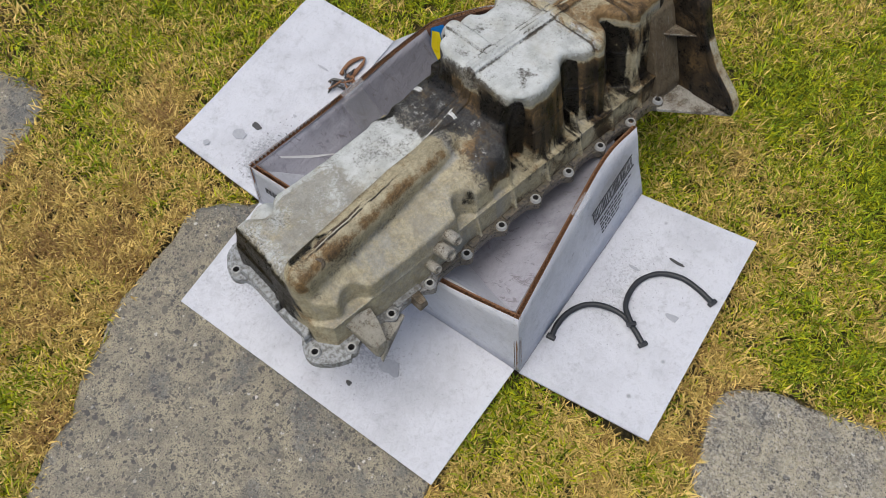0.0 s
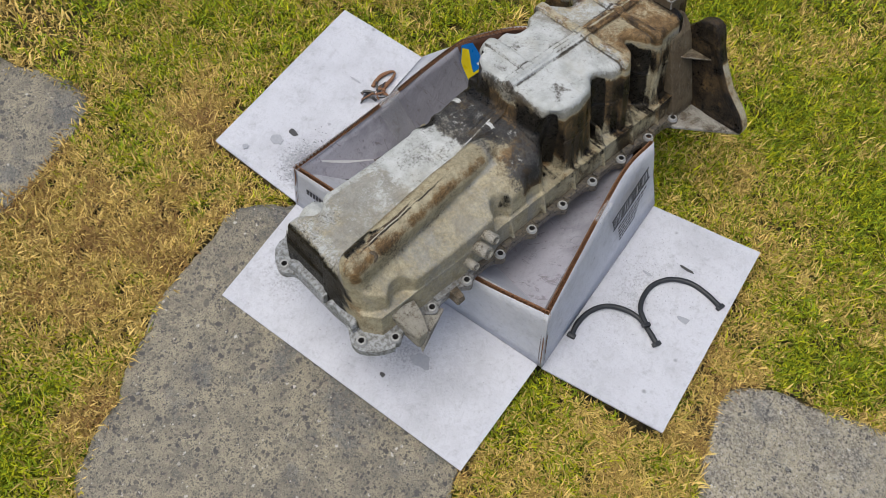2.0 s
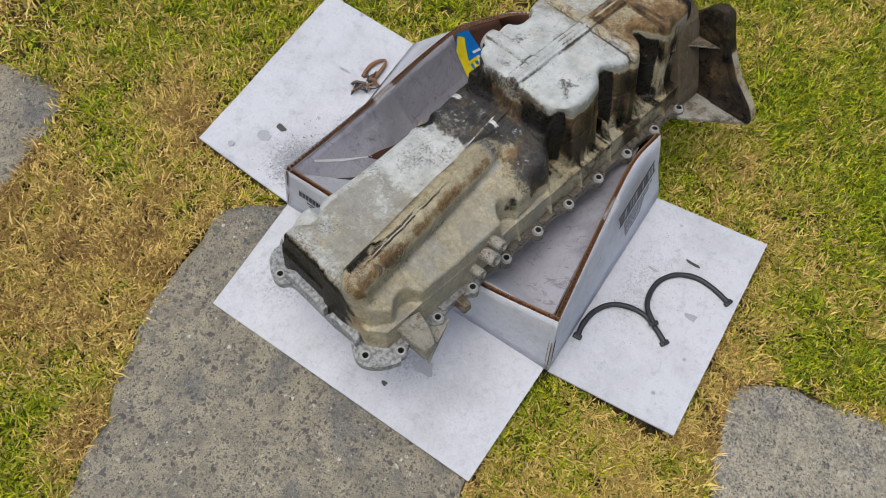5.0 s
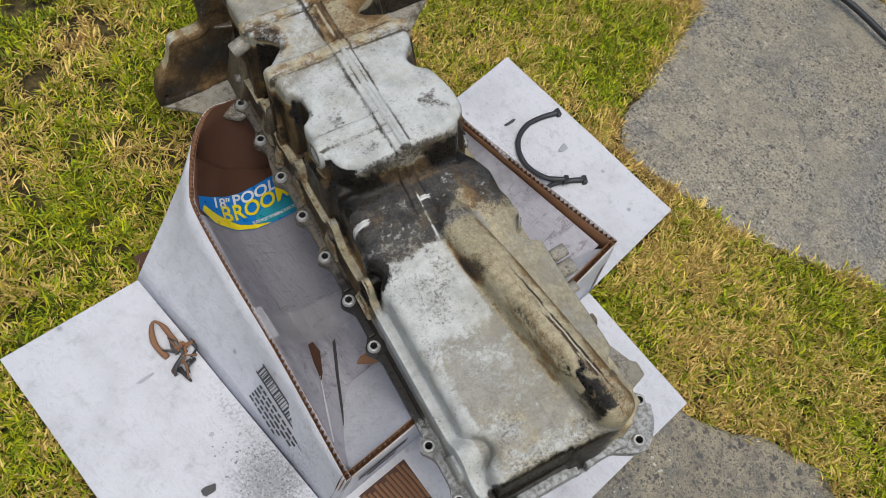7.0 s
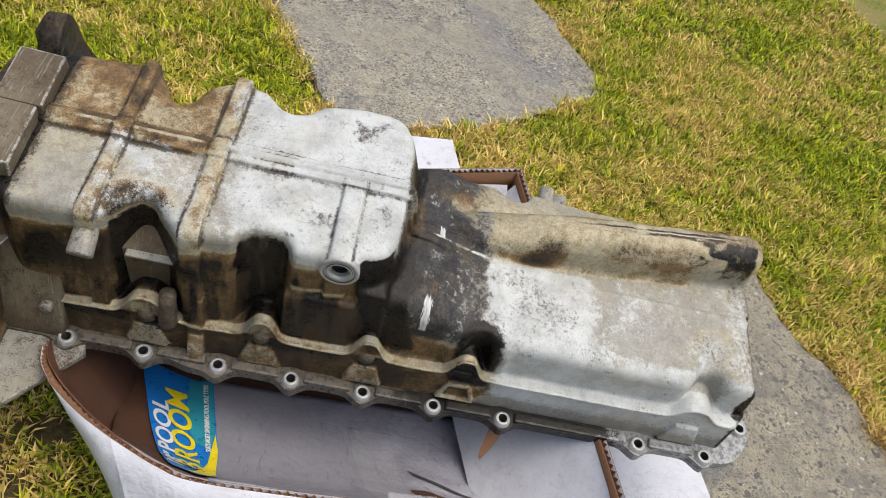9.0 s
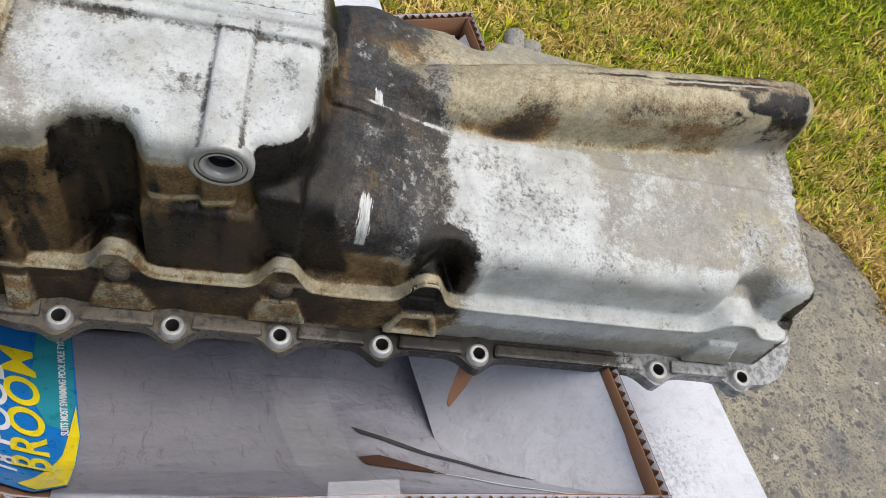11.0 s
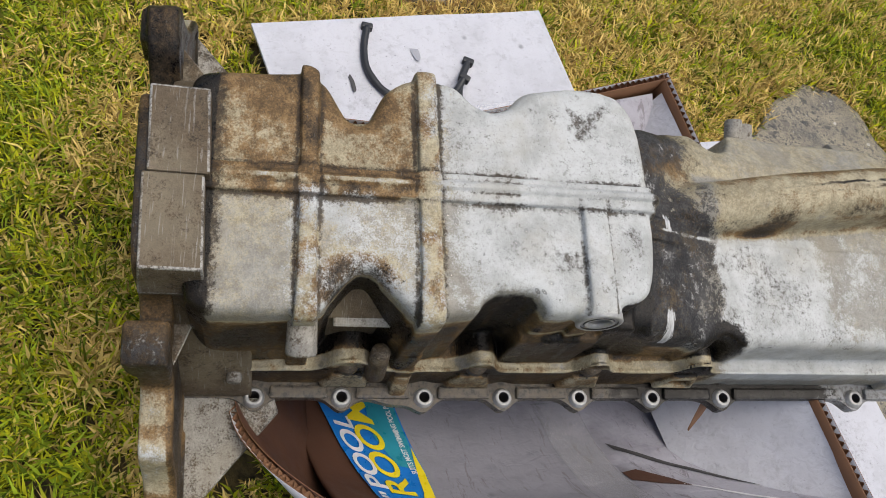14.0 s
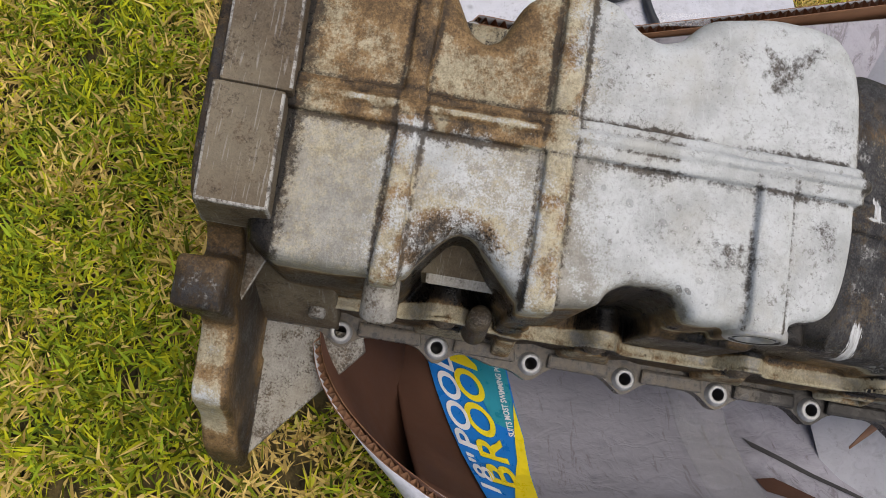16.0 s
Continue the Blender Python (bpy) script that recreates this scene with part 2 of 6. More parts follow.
def board_material(name, tone=(0.60, 0.595, 0.645), grey=0.35, wrinkle=0.5, sprayed=False):
    """White-faced carton board with grey overspray, damp wrinkles and smudges."""
    m = Mat(name)
    big, mid, fine = m.noise(9, 5, 0.65), m.noise(42, 6, 0.7), m.noise(420, 4, 0.7)
    dark = tuple(c * 0.5 for c in tone)
    col = m.mix(m.ramp(big, 0.40, 0.70, 0, grey), tone, tuple(c * 0.62 for c in tone))
    col = m.mix(m.ramp(mid, 0.54, 0.74, 0, grey), col, dark)
    spots = m.math("MULTIPLY", m.ramp(m.voronoi(26), 0.03, 0.14, 0.8, 0), m.ramp(m.noise(14), 0.5, 0.62))
    col = m.mix(spots, col, tuple(c * 0.35 for c in tone))
    col = m.mix(m.ramp(fine, 0.55, 0.75, 0, 0.45), col, tuple(c * 0.66 for c in tone))
    col = m.mix(m.ramp(m.noise(130, 4, 0.7), 0.60, 0.70, 0, 0.5 * grey + 0.12), col, tuple(c * 0.5 for c in tone))
    if sprayed:
        xyz = m.node("SeparateXYZ")
        m.link(m.obj, xyz.inputs[0])
        along = m.math("MULTIPLY_ADD", m.math("SUBTRACT", big, 0.5), 0.5, xyz.outputs["Y"])
        col = m.mix(m.ramp(along, 0.20, 0.36, 0.10, 0.62), col, tuple(c * 0.36 for c in tone))
        streak = m.noise(30, 7, 0.75, m.stretch(0.5, 2.2, 1), 1.5)
        col = m.mix(m.ramp(streak, 0.56, 0.64, 0, 0.55), col, (0.115, 0.095, 0.095))
    geo = m.node("SeparateXYZ")
    m.link(m.obj, geo.inputs[0])
    for cx, cy, rx, ry, amount in ((-0.283, 0.165, 0.055, 0.060, 0.9), (-0.262, 0.255, 0.020, 0.11, 0.5), (0.04, -0.020, 0.10, 0.045, 0.65), (-0.17, -0.010, 0.06, 0.07, 0.6), (0.33, 0.31, 0.05, 0.12, 0.45)):
        dx = m.math("DIVIDE", m.math("SUBTRACT", geo.outputs["X"], cx), rx)
        dy = m.math("DIVIDE", m.math("SUBTRACT", geo.outputs["Y"], cy), ry)
        far = m.math("SQRT", m.math("MULTIPLY_ADD", dx, dx, m.math("MULTIPLY", dy, dy)))
        mist = m.math("MULTIPLY_ADD", m.math("SUBTRACT", m.noise(230, 5, 0.75), 0.5), 2.2, m.math("MULTIPLY", m.ramp(far, 0.0, 1.7, 1, 0), amount))
        col = m.mix(m.ramp(mist, 0.30, 0.95, 0, 0.75), col, tuple(c * 0.33 for c in tone))
    creases = m.noise(95, 3, 0.55, m.stretch(1, 0.55, 1), 1.1)
    # wrinkle shade put into the colour as well as the bump
    col = m.mix(m.ramp(creases, 0.36, 0.46, 0.22 * wrinkle, 0), col, tuple(c * 0.6 for c in tone))
    m.bump(creases, 0.55 * wrinkle, 0.0025)
    m.bump(m.noise(18, 4, 0.6), 0.5 * wrinkle, 0.008)
    m.bump(fine, 0.15, 0.0004)
    return m.end(col, m.ramp(mid, 0.3, 0.7, 0.45, 0.62), 0.0)


def concrete_material(name="exposed_aggregate_concrete", wet=False):
    """Worn concrete: tan cement, blue-grey damp blotches and pebbles of three sizes."""
    m = Mat(name)
    big, mid, fine = m.noise(3.4, 7, 0.72), m.noise(22, 6, 0.75), m.noise(420, 4, 0.75)
    col = m.mix(m.ramp(mid, 0.36, 0.64), (0.165, 0.143, 0.098), (0.335, 0.290, 0.190))
    col = m.mix(m.ramp(big, 0.53, 0.60, 0, 0.75), col, m.mix(m.ramp(mid, 0.4, 0.6), (0.060, 0.064, 0.070), (0.115, 0.118, 0.120)))
    col = m.mix(m.ramp(m.noise(9, 7, 0.75), 0.54, 0.62, 0, 0.65), col, (0.058, 0.056, 0.050))
    col = m.mix(m.ramp(fine, 0.50, 0.68, 0, 0.7), col, (0.38, 0.34, 0.25))
    col = m.mix(m.ramp(m.noise(520, 3, 0.7), 0.52, 0.60, 0, 0.8), col, (0.035, 0.033, 0.030))
    for scale, most, keep in ((75, 0.40, 0.72), (150, 0.44, 0.55), (300, 0.44, 0.48)):
        pick = m.node("SeparateColor")
        m.link(m.voronoi(scale, "F1", "Color"), pick.inputs[0])
        near = m.math("MULTIPLY_ADD", m.math("SUBTRACT", m.noise(scale * 1.6, 3, 0.6), 0.5), 1.3, m.voronoi(scale))
        chip = m.math("MULTIPLY", m.ramp(near, most - 0.06, most + 0.03, 1, 0), m.ramp(pick.outputs[0], keep, keep + 0.03))
        tone = m.mix(m.math("POWER", pick.outputs[1], 2.0), (0.026, 0.025, 0.025), (0.24, 0.20, 0.145))
        tone = m.mix(m.ramp(pick.outputs[2], 0.985, 0.99), tone, (0.50, 0.47, 0.42))
        col = m.mix(m.math("MULTIPLY", chip, 0.92), col, tone)
        m.bump(chip, 0.35, 0.002)
    m.bump(fine, 0.7, 0.0018)
    # glossier variant; its pale flecks put sky sheen into the colour
    if wet:
        return m.end(m.mix(m.ramp(m.noise(260, 4, 0.7), 0.46, 0.62, 0, 0.55), col, (0.50, 0.45, 0.36)), m.ramp(m.noise(4, 4, 0.6), 0.4, 0.6, 0.12, 0.32), 0.0, 1.0)
    return m.end(col, m.ramp(mid, 0.3, 0.7, 0.30, 0.48), 0.0, 0.8)


def grass_material():
    m = Mat("grass_blade")
    rnd = m.node("NewGeometry").outputs["Random Per Island"]
    dry = m.attr("dry")
    green = m.mix(m.math("POWER", rnd, 1.1), (0.050, 0.062, 0.004), (0.70, 0.71, 0.030))
    other = m.math("FRACT", m.math("MULTIPLY", rnd, 17.3))
    green = m.mix(m.ramp(other, 0.45, 0.6, 0, 0.8), green, m.mix(rnd, (0.030, 0.060, 0.006), (0.36, 0.52, 0.04)))
    straw = m.mix(m.math("POWER", rnd, 1.3), (0.36, 0.25, 0.065), (1.0, 0.77, 0.28))
    col = m.mix(m.ramp(dry, 0.42, 0.60), green, straw)
    col = m.mix(m.ramp(dry, 1.10, 1.35), col, (0.34, 0.21, 0.08))
    m.end(col, 0.5, 0.0, 0.12)
    glow, both = m.node("BsdfTranslucent"), m.node("MixShader")
    m.put(glow.inputs["Color"], col)
    both.inputs[0].default_value = 0.26
    m.link(m.b.outputs[0], both.inputs[1]), m.link(glow.outputs[0], both.inputs[2])
    m.link(both.outputs[0], m.t.nodes["Material Output"].inputs["Surface"])
    return m.mat


def soil_material():
    m = Mat("lawn_soil")
    geo = m.node("NewGeometry").outputs["Position"]
    n, n2 = m.noise(55, 6, 0.7, geo), m.noise(2.6, 4, 0.6, geo)
    col = m.mix(m.ramp(n, 0.35, 0.65), (0.012, 0.010, 0.004), (0.105, 0.078, 0.026))
    col = m.mix(m.ramp(n2, 0.45, 0.7, 0, 0.5), col, (0.17, 0.125, 0.045))
    # beyond the blades the turf itself shows
    xyz = m.node("SeparateXYZ")
    m.link(geo, xyz.inputs[0])
    out_x = m.math("ABSOLUTE", m.math("SUBTRACT", xyz.outputs["X"], 0.35))
    out_y = m.math("ABSOLUTE", m.math("SUBTRACT", xyz.outputs["Y"], 0.075))
    far = m.math("MAXIMUM", m.math("SUBTRACT", out_x, 1.70), m.math("SUBTRACT", out_y, 1.525))
    turf = m.mix(m.ramp(m.noise(90, 5, 0.75, geo), 0.35, 0.65), (0.055, 0.064, 0.005), (0.235, 0.235, 0.022))
    turf = m.mix(m.ramp(m.noise(5, 5, 0.65, geo), 0.46, 0.62, 0, 0.8), turf, (0.215, 0.175, 0.055))
    col = m.mix(m.ramp(far, -0.03, 0.02), col, turf)
    m.bump(n, 0.8, 0.01)
    return m.end(col, 0.9, 0.0)


def tape_material():
    m = Mat("clear_tape")
    m.end((0.7, 0.7, 0.72), 0.12, 0.0)
    clear, both = m.node("BsdfTransparent"), m.node("MixShader")
    both.inputs[0].default_value = 0.86
    m.link(m.b.outputs[0], both.inputs[1]), m.link(clear.outputs[0], both.inputs[2])
    m.link(both.outputs[0], m.t.nodes["Material Output"].inputs["Surface"])
    return m.mat


CAST = cast_material("cast_aluminium_body")
CAST_RAW = cast_material("cast_aluminium_grubby", (0.36, 0.345, 0.31), False, 0.55)
CAST_DARK = cast_material("cast_aluminium_oily", (0.24, 0.21, 0.17), False, 0.95)
FLANGE = flange_material()
BROWNED = cast_material("oil_browned_aluminium", (0.135, 0.104, 0.068), False, 0.5)
SCRAPED = cast_material("scraped_aluminium_edge", (0.44, 0.43, 0.40), False, 0.75)
MACHINED = plain("machined_aluminium", (0.42, 0.42, 0.41), 0.42, 0.25, 350, 0.55)
BLACKENED = plain("near_black_metal", (0.030, 0.029, 0.030), 0.42, 0.0, 200, 0.4)
BOARD = board_material("white_carton_board", (0.535, 0.545, 0.595), 0.48, 0.85)
BOARD_IN = board_material("white_carton_board_oversprayed", (0.43, 0.425, 0.49), 0.65, 0.9, True)
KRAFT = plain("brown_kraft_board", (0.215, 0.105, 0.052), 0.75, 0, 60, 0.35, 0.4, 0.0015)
# darker copy of the kraft for the carton's inside and torn patches
KRAFT_DARK = plain("dark_brown_kraft_board", (0.085, 0.036, 0.020), 0.7, 0, 40, 0.45, 0.5, 0.002)
INK = plain("black_print", (0.045, 0.045, 0.055), 0.6, 0, 300, 0.3)
BLUE = plain("blue_print", (0.012, 0.19, 0.62), 0.35, 0, 90, 0.2)
TEAL = plain("teal_print", (0.03, 0.30, 0.40), 0.35, 0, 90, 0.25)
YELLOW = plain("yellow_print", (0.85, 0.68, 0.02), 0.35, 0, 90, 0.15)
WHITE = plain("white_print", (0.78, 0.78, 0.80), 0.4, 0, 90, 0.12)
TAPE = tape_material()
SMUDGE = plain("grey_smudge", (0.37, 0.38, 0.42), 0.6, 0, 200, 0.3)
SPRAY = plain("grey_overspray", (0.17, 0.172, 0.19), 0.6, 0, 200, 0.3)
SOOT = plain("black_smudge", (0.06, 0.058, 0.06), 0.6, 0, 200, 0.4)
RUBBER = plain("black_rubber", (0.022, 0.024, 0.028), 0.45, 0, 260, 0.4, 0.4, 0.0008)
CONCRETE = concrete_material()
CONCRETE_PALE = concrete_material("pale_sheen_concrete", True)
GRASS = grass_material()
SOIL = soil_material()

# ---- mesh helpers ----
def part(name, bm, material, parent=None, label="", smooth=False, m=None):
    """Links a bmesh as one mesh object under a thing or a part."""
    me = bpy.data.meshes.new(name)
    bmesh.ops.recalc_face_normals(bm, faces=bm.faces[:])
    bm.to_mesh(me)
    bm.free()
    return mesh_part(name, me, material, parent, label, smooth, m)


def mesh_part(name, me, material, parent=None, label="", smooth=False, m=None):
    if material and not me.materials:
        me.materials.append(material)
    if smooth:
        me.shade_smooth()
    ob = new(name, me)
    if m is not None:
        ob.matrix_basis = m
    if parent:
        ob.parent = parent
    if label:
        ob["label"] = label
    return ob


def grid_mesh(name, pts, keep=None):
    """A mesh from an (n, m, 3) array of points; keep: which quads stay."""
    n, k = pts.shape[:2]
    idx = np.arange(n * k).reshape(n, k)
    quads = np.stack([idx[:-1, :-1], idx[1:, :-1], idx[1:, 1:], idx[:-1, 1:]], -1)
    quads = quads[keep] if keep is not None else quads.reshape(-1, 4)
    used = np.zeros(n * k, bool)
    used[quads] = True
    remap = np.cumsum(used) - 1
    me = bpy.data.meshes.new(name)
    me.from_pydata(pts.reshape(-1, 3)[used].tolist(), [], remap[quads].tolist())
    return me, used


def prism(outline, z0, z1, bevel=0.0, segs=2):
    """A flat outline in x, y drawn out from z0 to z1."""
    bm = bmesh.new()
    f = bm.faces.new([bm.verts.new((x, y, z0)) for x, y in outline])
    up = bmesh.ops.extrude_face_region(bm, geom=[f])
    bmesh.ops.translate(bm, vec=(0, 0, z1 - z0), verts=[g for g in up["geom"] if isinstance(g, bmesh.types.BMVert)])
    if bevel:
        bmesh.ops.bevel(bm, geom=bm.edges[:], offset=bevel, segments=segs, profile=0.6, affect="EDGES", clamp_overlap=True)
    return bm


def hull(points, bevel=0.0, segs=2, edge_slot=-1):
    bm = bmesh.new()
    for p in points:
        bm.verts.new(p)
    bmesh.ops.convex_hull(bm, input=bm.verts[:])
    bmesh.ops.dissolve_limit(bm, angle_limit=0.02, verts=bm.verts[:], edges=bm.edges[:])
    if bevel:
        bmesh.ops.bevel(bm, geom=bm.edges[:], offset=bevel, segments=segs, profile=0.6, affect="EDGES", clamp_overlap=True, material=edge_slot)
    return bm


def lathe(profile, m=None, segs=28):
    """Turns (radius, height) pairs round the z axis; closed where the radius is 0."""
    bm = bmesh.new()
    rings = []
    for r, z in profile:
        if r == 0:
            rings.append([bm.verts.new((0, 0, z))])
        else:
            rings.append([bm.verts.new((r * math.cos(2 * math.pi * i / segs), r * math.sin(2 * math.pi * i / segs), z)) for i in range(segs)])
    for a, b in zip(rings, rings[1:]):
        for i in range(segs):
            j = (i + 1) % segs
            q = [a[i % len(a)], a[j % len(a)], b[j % len(b)], b[i % len(b)]]
            q = list(dict.fromkeys(q))
            if len(q) > 2:
                bm.faces.new(q)
    if m is not None:
        bm.transform(m)
    return bm


def aim(at, way):
    """A pose whose z axis points along way."""
    return Matrix.Translation(at) @ Vector(way).to_track_quat("Z", "Y").to_matrix().to_4x4()


def smooth_line(points, per=8):
    """Catmull-Rom points through a list of places."""
    p = [Vector(q) for q in points]
    p = [2 * p[0] - p[1], *p, 2 * p[-1] - p[-2]]
    out = []
    for a, b, c, d in zip(p, p[1:], p[2:], p[3:]):
        for i in range(per):
            t = i / per
            out.append(0.5 * (2 * b + (c - a) * t + (2 * a - 5 * b + 4 * c - d) * t * t + (3 * b - a - 3 * c + d) * t**3))
    return out + [p[-2]]


def tube(points, radius, segs=10, per=8, wobble=0.0):
    """A round cord along a smooth line, closed at both ends."""
    line = smooth_line(points, per)
    bm, rings = bmesh.new(), []
    for i, p in enumerate(line):
        way = (line[min(i + 1, len(line) - 1)] - line[max(i - 1, 0)]).normalized()
        side = way.cross(Vector((0, 0, 1))).normalized()
        up = side.cross(way)
        r = radius(i / (len(line) - 1)) if callable(radius) else radius
        r *= 1 + wobble * (noise.noise(p * 60))
        rings.append([bm.verts.new(p + r * (side * math.cos(a) + up * math.sin(a))) for a in (2 * math.pi * k / segs for k in range(segs))])
    for a, b in zip(rings, rings[1:]):
        for k in range(segs):
            bm.faces.new((a[k], a[(k + 1) % segs], b[(k + 1) % segs], b[k]))
    bm.faces.new(rings[0]), bm.faces.new(rings[-1])
    return bm


# ---- number helpers ----
def sdf(poly, x, y):
    """Signed distance to a polygon: positive inside."""
    x, y = np.broadcast_arrays(x, y)
    p = np.array(poly, float)
    best, inside = np.full(x.shape, 1e9), np.zeros(x.shape, bool)
    for (ax, ay), (bx, by) in zip(p, np.roll(p, -1, 0)):
        ex, ey = bx - ax, by - ay
        t = np.clip(((x - ax) * ex + (y - ay) * ey) / (ex * ex + ey * ey + 1e-18), 0, 1)
        best = np.minimum(best, (x - ax - t * ex) ** 2 + (y - ay - t * ey) ** 2)
        cross = (ay > y) != (by > y)
        with np.errstate(divide="ignore", invalid="ignore"):
            inside ^= cross & (x < ex * (y - ay) / (ey if ey else 1e-18) + ax)
    return (np.where(inside, 1, -1) * np.sqrt(best)).astype(np.float32)


def smin(a, b, k):
    h = np.clip(0.5 + 0.5 * (b - a) / k, 0, 1)
    return b * (1 - h) + a * h - k * h * (1 - h)


def smax(a, b, k):
    return -smin(-a, -b, k)


def step(x, a, b):
    t = np.clip((x - a) / (b - a), 0, 1)
    return t * t * (3 - 2 * t)


def rounded(poly, per=5):
    """A closed polygon with softened corners."""
    p = np.array(poly, float)
    out = []
    for a, b, c in zip(np.roll(p, 1, 0), p, np.roll(p, -1, 0)):
        s, e = b + 0.3 * (a - b), b + 0.3 * (c - b)
        for t in np.linspace(0, 1, per):
            out.append(tuple((1 - t) ** 2 * s + 2 * t * (1 - t) * b + t * t * e))
    return out


def value_noise(x, y, cell, seed=0):
    """Smooth noise from -1 to 1 over two coordinates."""
    gx, gy = x / cell, y / cell
    ix, iy = np.floor(gx).astype(int), np.floor(gy).astype(int)
    fx, fy = gx - ix, gy - iy
    fx, fy = fx * fx * (3 - 2 * fx), fy * fy * (3 - 2 * fy)
    table = np.random.RandomState(seed).uniform(-1, 1, (256, 256))
    def at(i, j):
        return table[(ix + i) % 256, (iy + j) % 256]
    return (at(0, 0) * (1 - fx) + at(1, 0) * fx) * (1 - fy) + (at(0, 1) * (1 - fx) + at(1, 1) * fx) * fy


def fractal(x, y, cell, seed=0):
    return sum(value_noise(x, y, cell / 2**i, seed + i) / 2**i for i in range(4)) / 1.6


# ---- plan of the ground ----
SLAB_FRONT = [(-0.23, 0.12), (-0.32, 0.062), (-0.342, 0.0), (-0.335, -0.10), (-0.325, -0.18), (-0.30, -0.26), (-0.275, -0.33), (-0.255, -0.42), (-0.20, -0.50),
              (-0.12, -0.475), (-0.03, -0.44), (0.06, -0.462), (0.13, -0.41), (0.25, -0.415), (0.325, -0.40), (0.352, -0.33), (0.33, -0.26), (0.265, -0.18), (0.24, -0.05), (0.10, 0.10)]
SLAB_SIDE = [(0.548, 0.23), (0.60, 0.288), (0.712, 0.307), (0.87, 0.35), (1.02, 0.395), (1.22, 0.43), (1.40, 0.36), (1.45, 0.10), (1.36, -0.07), (1.25, -0.20), (1.08, -0.268),
             (0.90, -0.30), (0.81, -0.305), (0.74, -0.262), (0.65, -0.11), (0.59, 0.0), (0.562, 0.12)]
SLAB_BACK = [(-1.35, -0.10), (-0.893, 0.012), (-0.715, 0.06), (-0.676, 0.0), (-0.664, -0.077), (-0.65, -0.15), (-0.655, -0.235), (-0.70, -0.42), (-0.95, -0.55), (-1.35, -0.5)]
FLAP_FRONT = [(-0.242, -0.115), (0.25, -0.132), (0.262, 0.084), (-0.246, 0.094)]
FLAP_A = [(0.268, 0.090), (0.485, 0.096), (0.488, 0.492), (0.283, 0.472)]
FLAP_B = [(-0.446, 0.110), (-0.247, 0.096), (-0.250, 0.494), (-0.440, 0.498)]
BOX_BASE = [(-0.247, 0.090), (0.272, 0.084), (0.285, 0.478), (-0.05, 0.56), (-0.250, 0.500)]
SLAB_TOP, LAWN = -0.006, -0.012


def slab(outline, label, mat):
    """One irregular concrete stepping slab with a broken, softened edge."""
    pts = np.array(rounded(outline, 4))
    fine = []
    for a, b in zip(pts, np.roll(pts, -1, 0)):
        k = max(1, int(np.hypot(*(b - a)) / 0.008))
        fine += [a + (b - a) * i / k for i in range(k)]
    fine = np.array(fine)
    nx = fractal(fine[:, 0], fine[:, 1], 0.07, 3) * 0.016
    ny = fractal(fine[:, 0], fine[:, 1], 0.07, 13) * 0.016
    fine = fine + np.stack([nx, ny], 1)
    c = fine.mean(0)
    bm = bmesh.new()
    rings = []
    for inset, z in ((0.0, -0.06), (0.0, SLAB_TOP - 0.008), (0.003, SLAB_TOP - 0.002), (0.010, SLAB_TOP)):
        q = fine + (c - fine) / np.linalg.norm(c - fine, axis=1)[:, None] * inset
        rings.append([bm.verts.new((x, y, z)) for x, y in q])
    for a, b in zip(rings, rings[1:]):
        for i in range(len(a)):
            j = (i + 1) % len(a)
            bm.faces.new((a[i], a[j], b[j], b[i]))
    top = bm.faces.new(rings[-1])
    bmesh.ops.triangulate(bm, faces=[top])
    ob = part("concrete_slab", bm, mat)
    return tagged(ob, label, "paving slab", "stepping slabs", "structure")


slab(SLAB_FRONT, "worn grey concrete stepping slab with exposed pebbles, set in the lawn", CONCRETE)
slab(SLAB_SIDE, "pale-grey concrete stepping slab with exposed pebbles and painted-in sheen, set in the lawn", CONCRETE_PALE)
slab(SLAB_BACK, "worn grey concrete stepping slab with exposed pebbles, set in the lawn", CONCRETE)

# ground: one sheet to the horizon, finer in the middle
bm = bmesh.new()
ticks = [-400, -60, -8, *np.linspace(-2.5, 2.5, 41), 8, 60, 400]
vs = [[bm.verts.new((x, y, LAWN - 0.012 + (0.006 * noise.noise((x * 3, y * 3, 0)) if abs(x) < 2.6 and abs(y) < 2.6 else 0))) for y in ticks] for x in ticks]
for i in range(len(ticks) - 1):
    for j in range(len(ticks) - 1):
        bm.faces.new((vs[i][j], vs[i + 1][j], vs[i + 1][j + 1], vs[i][j + 1]))
tagged(part("ground", bm, SOIL, smooth=True), "patchy back-garden lawn ground of soil and thatch", "ground", kind="structure")


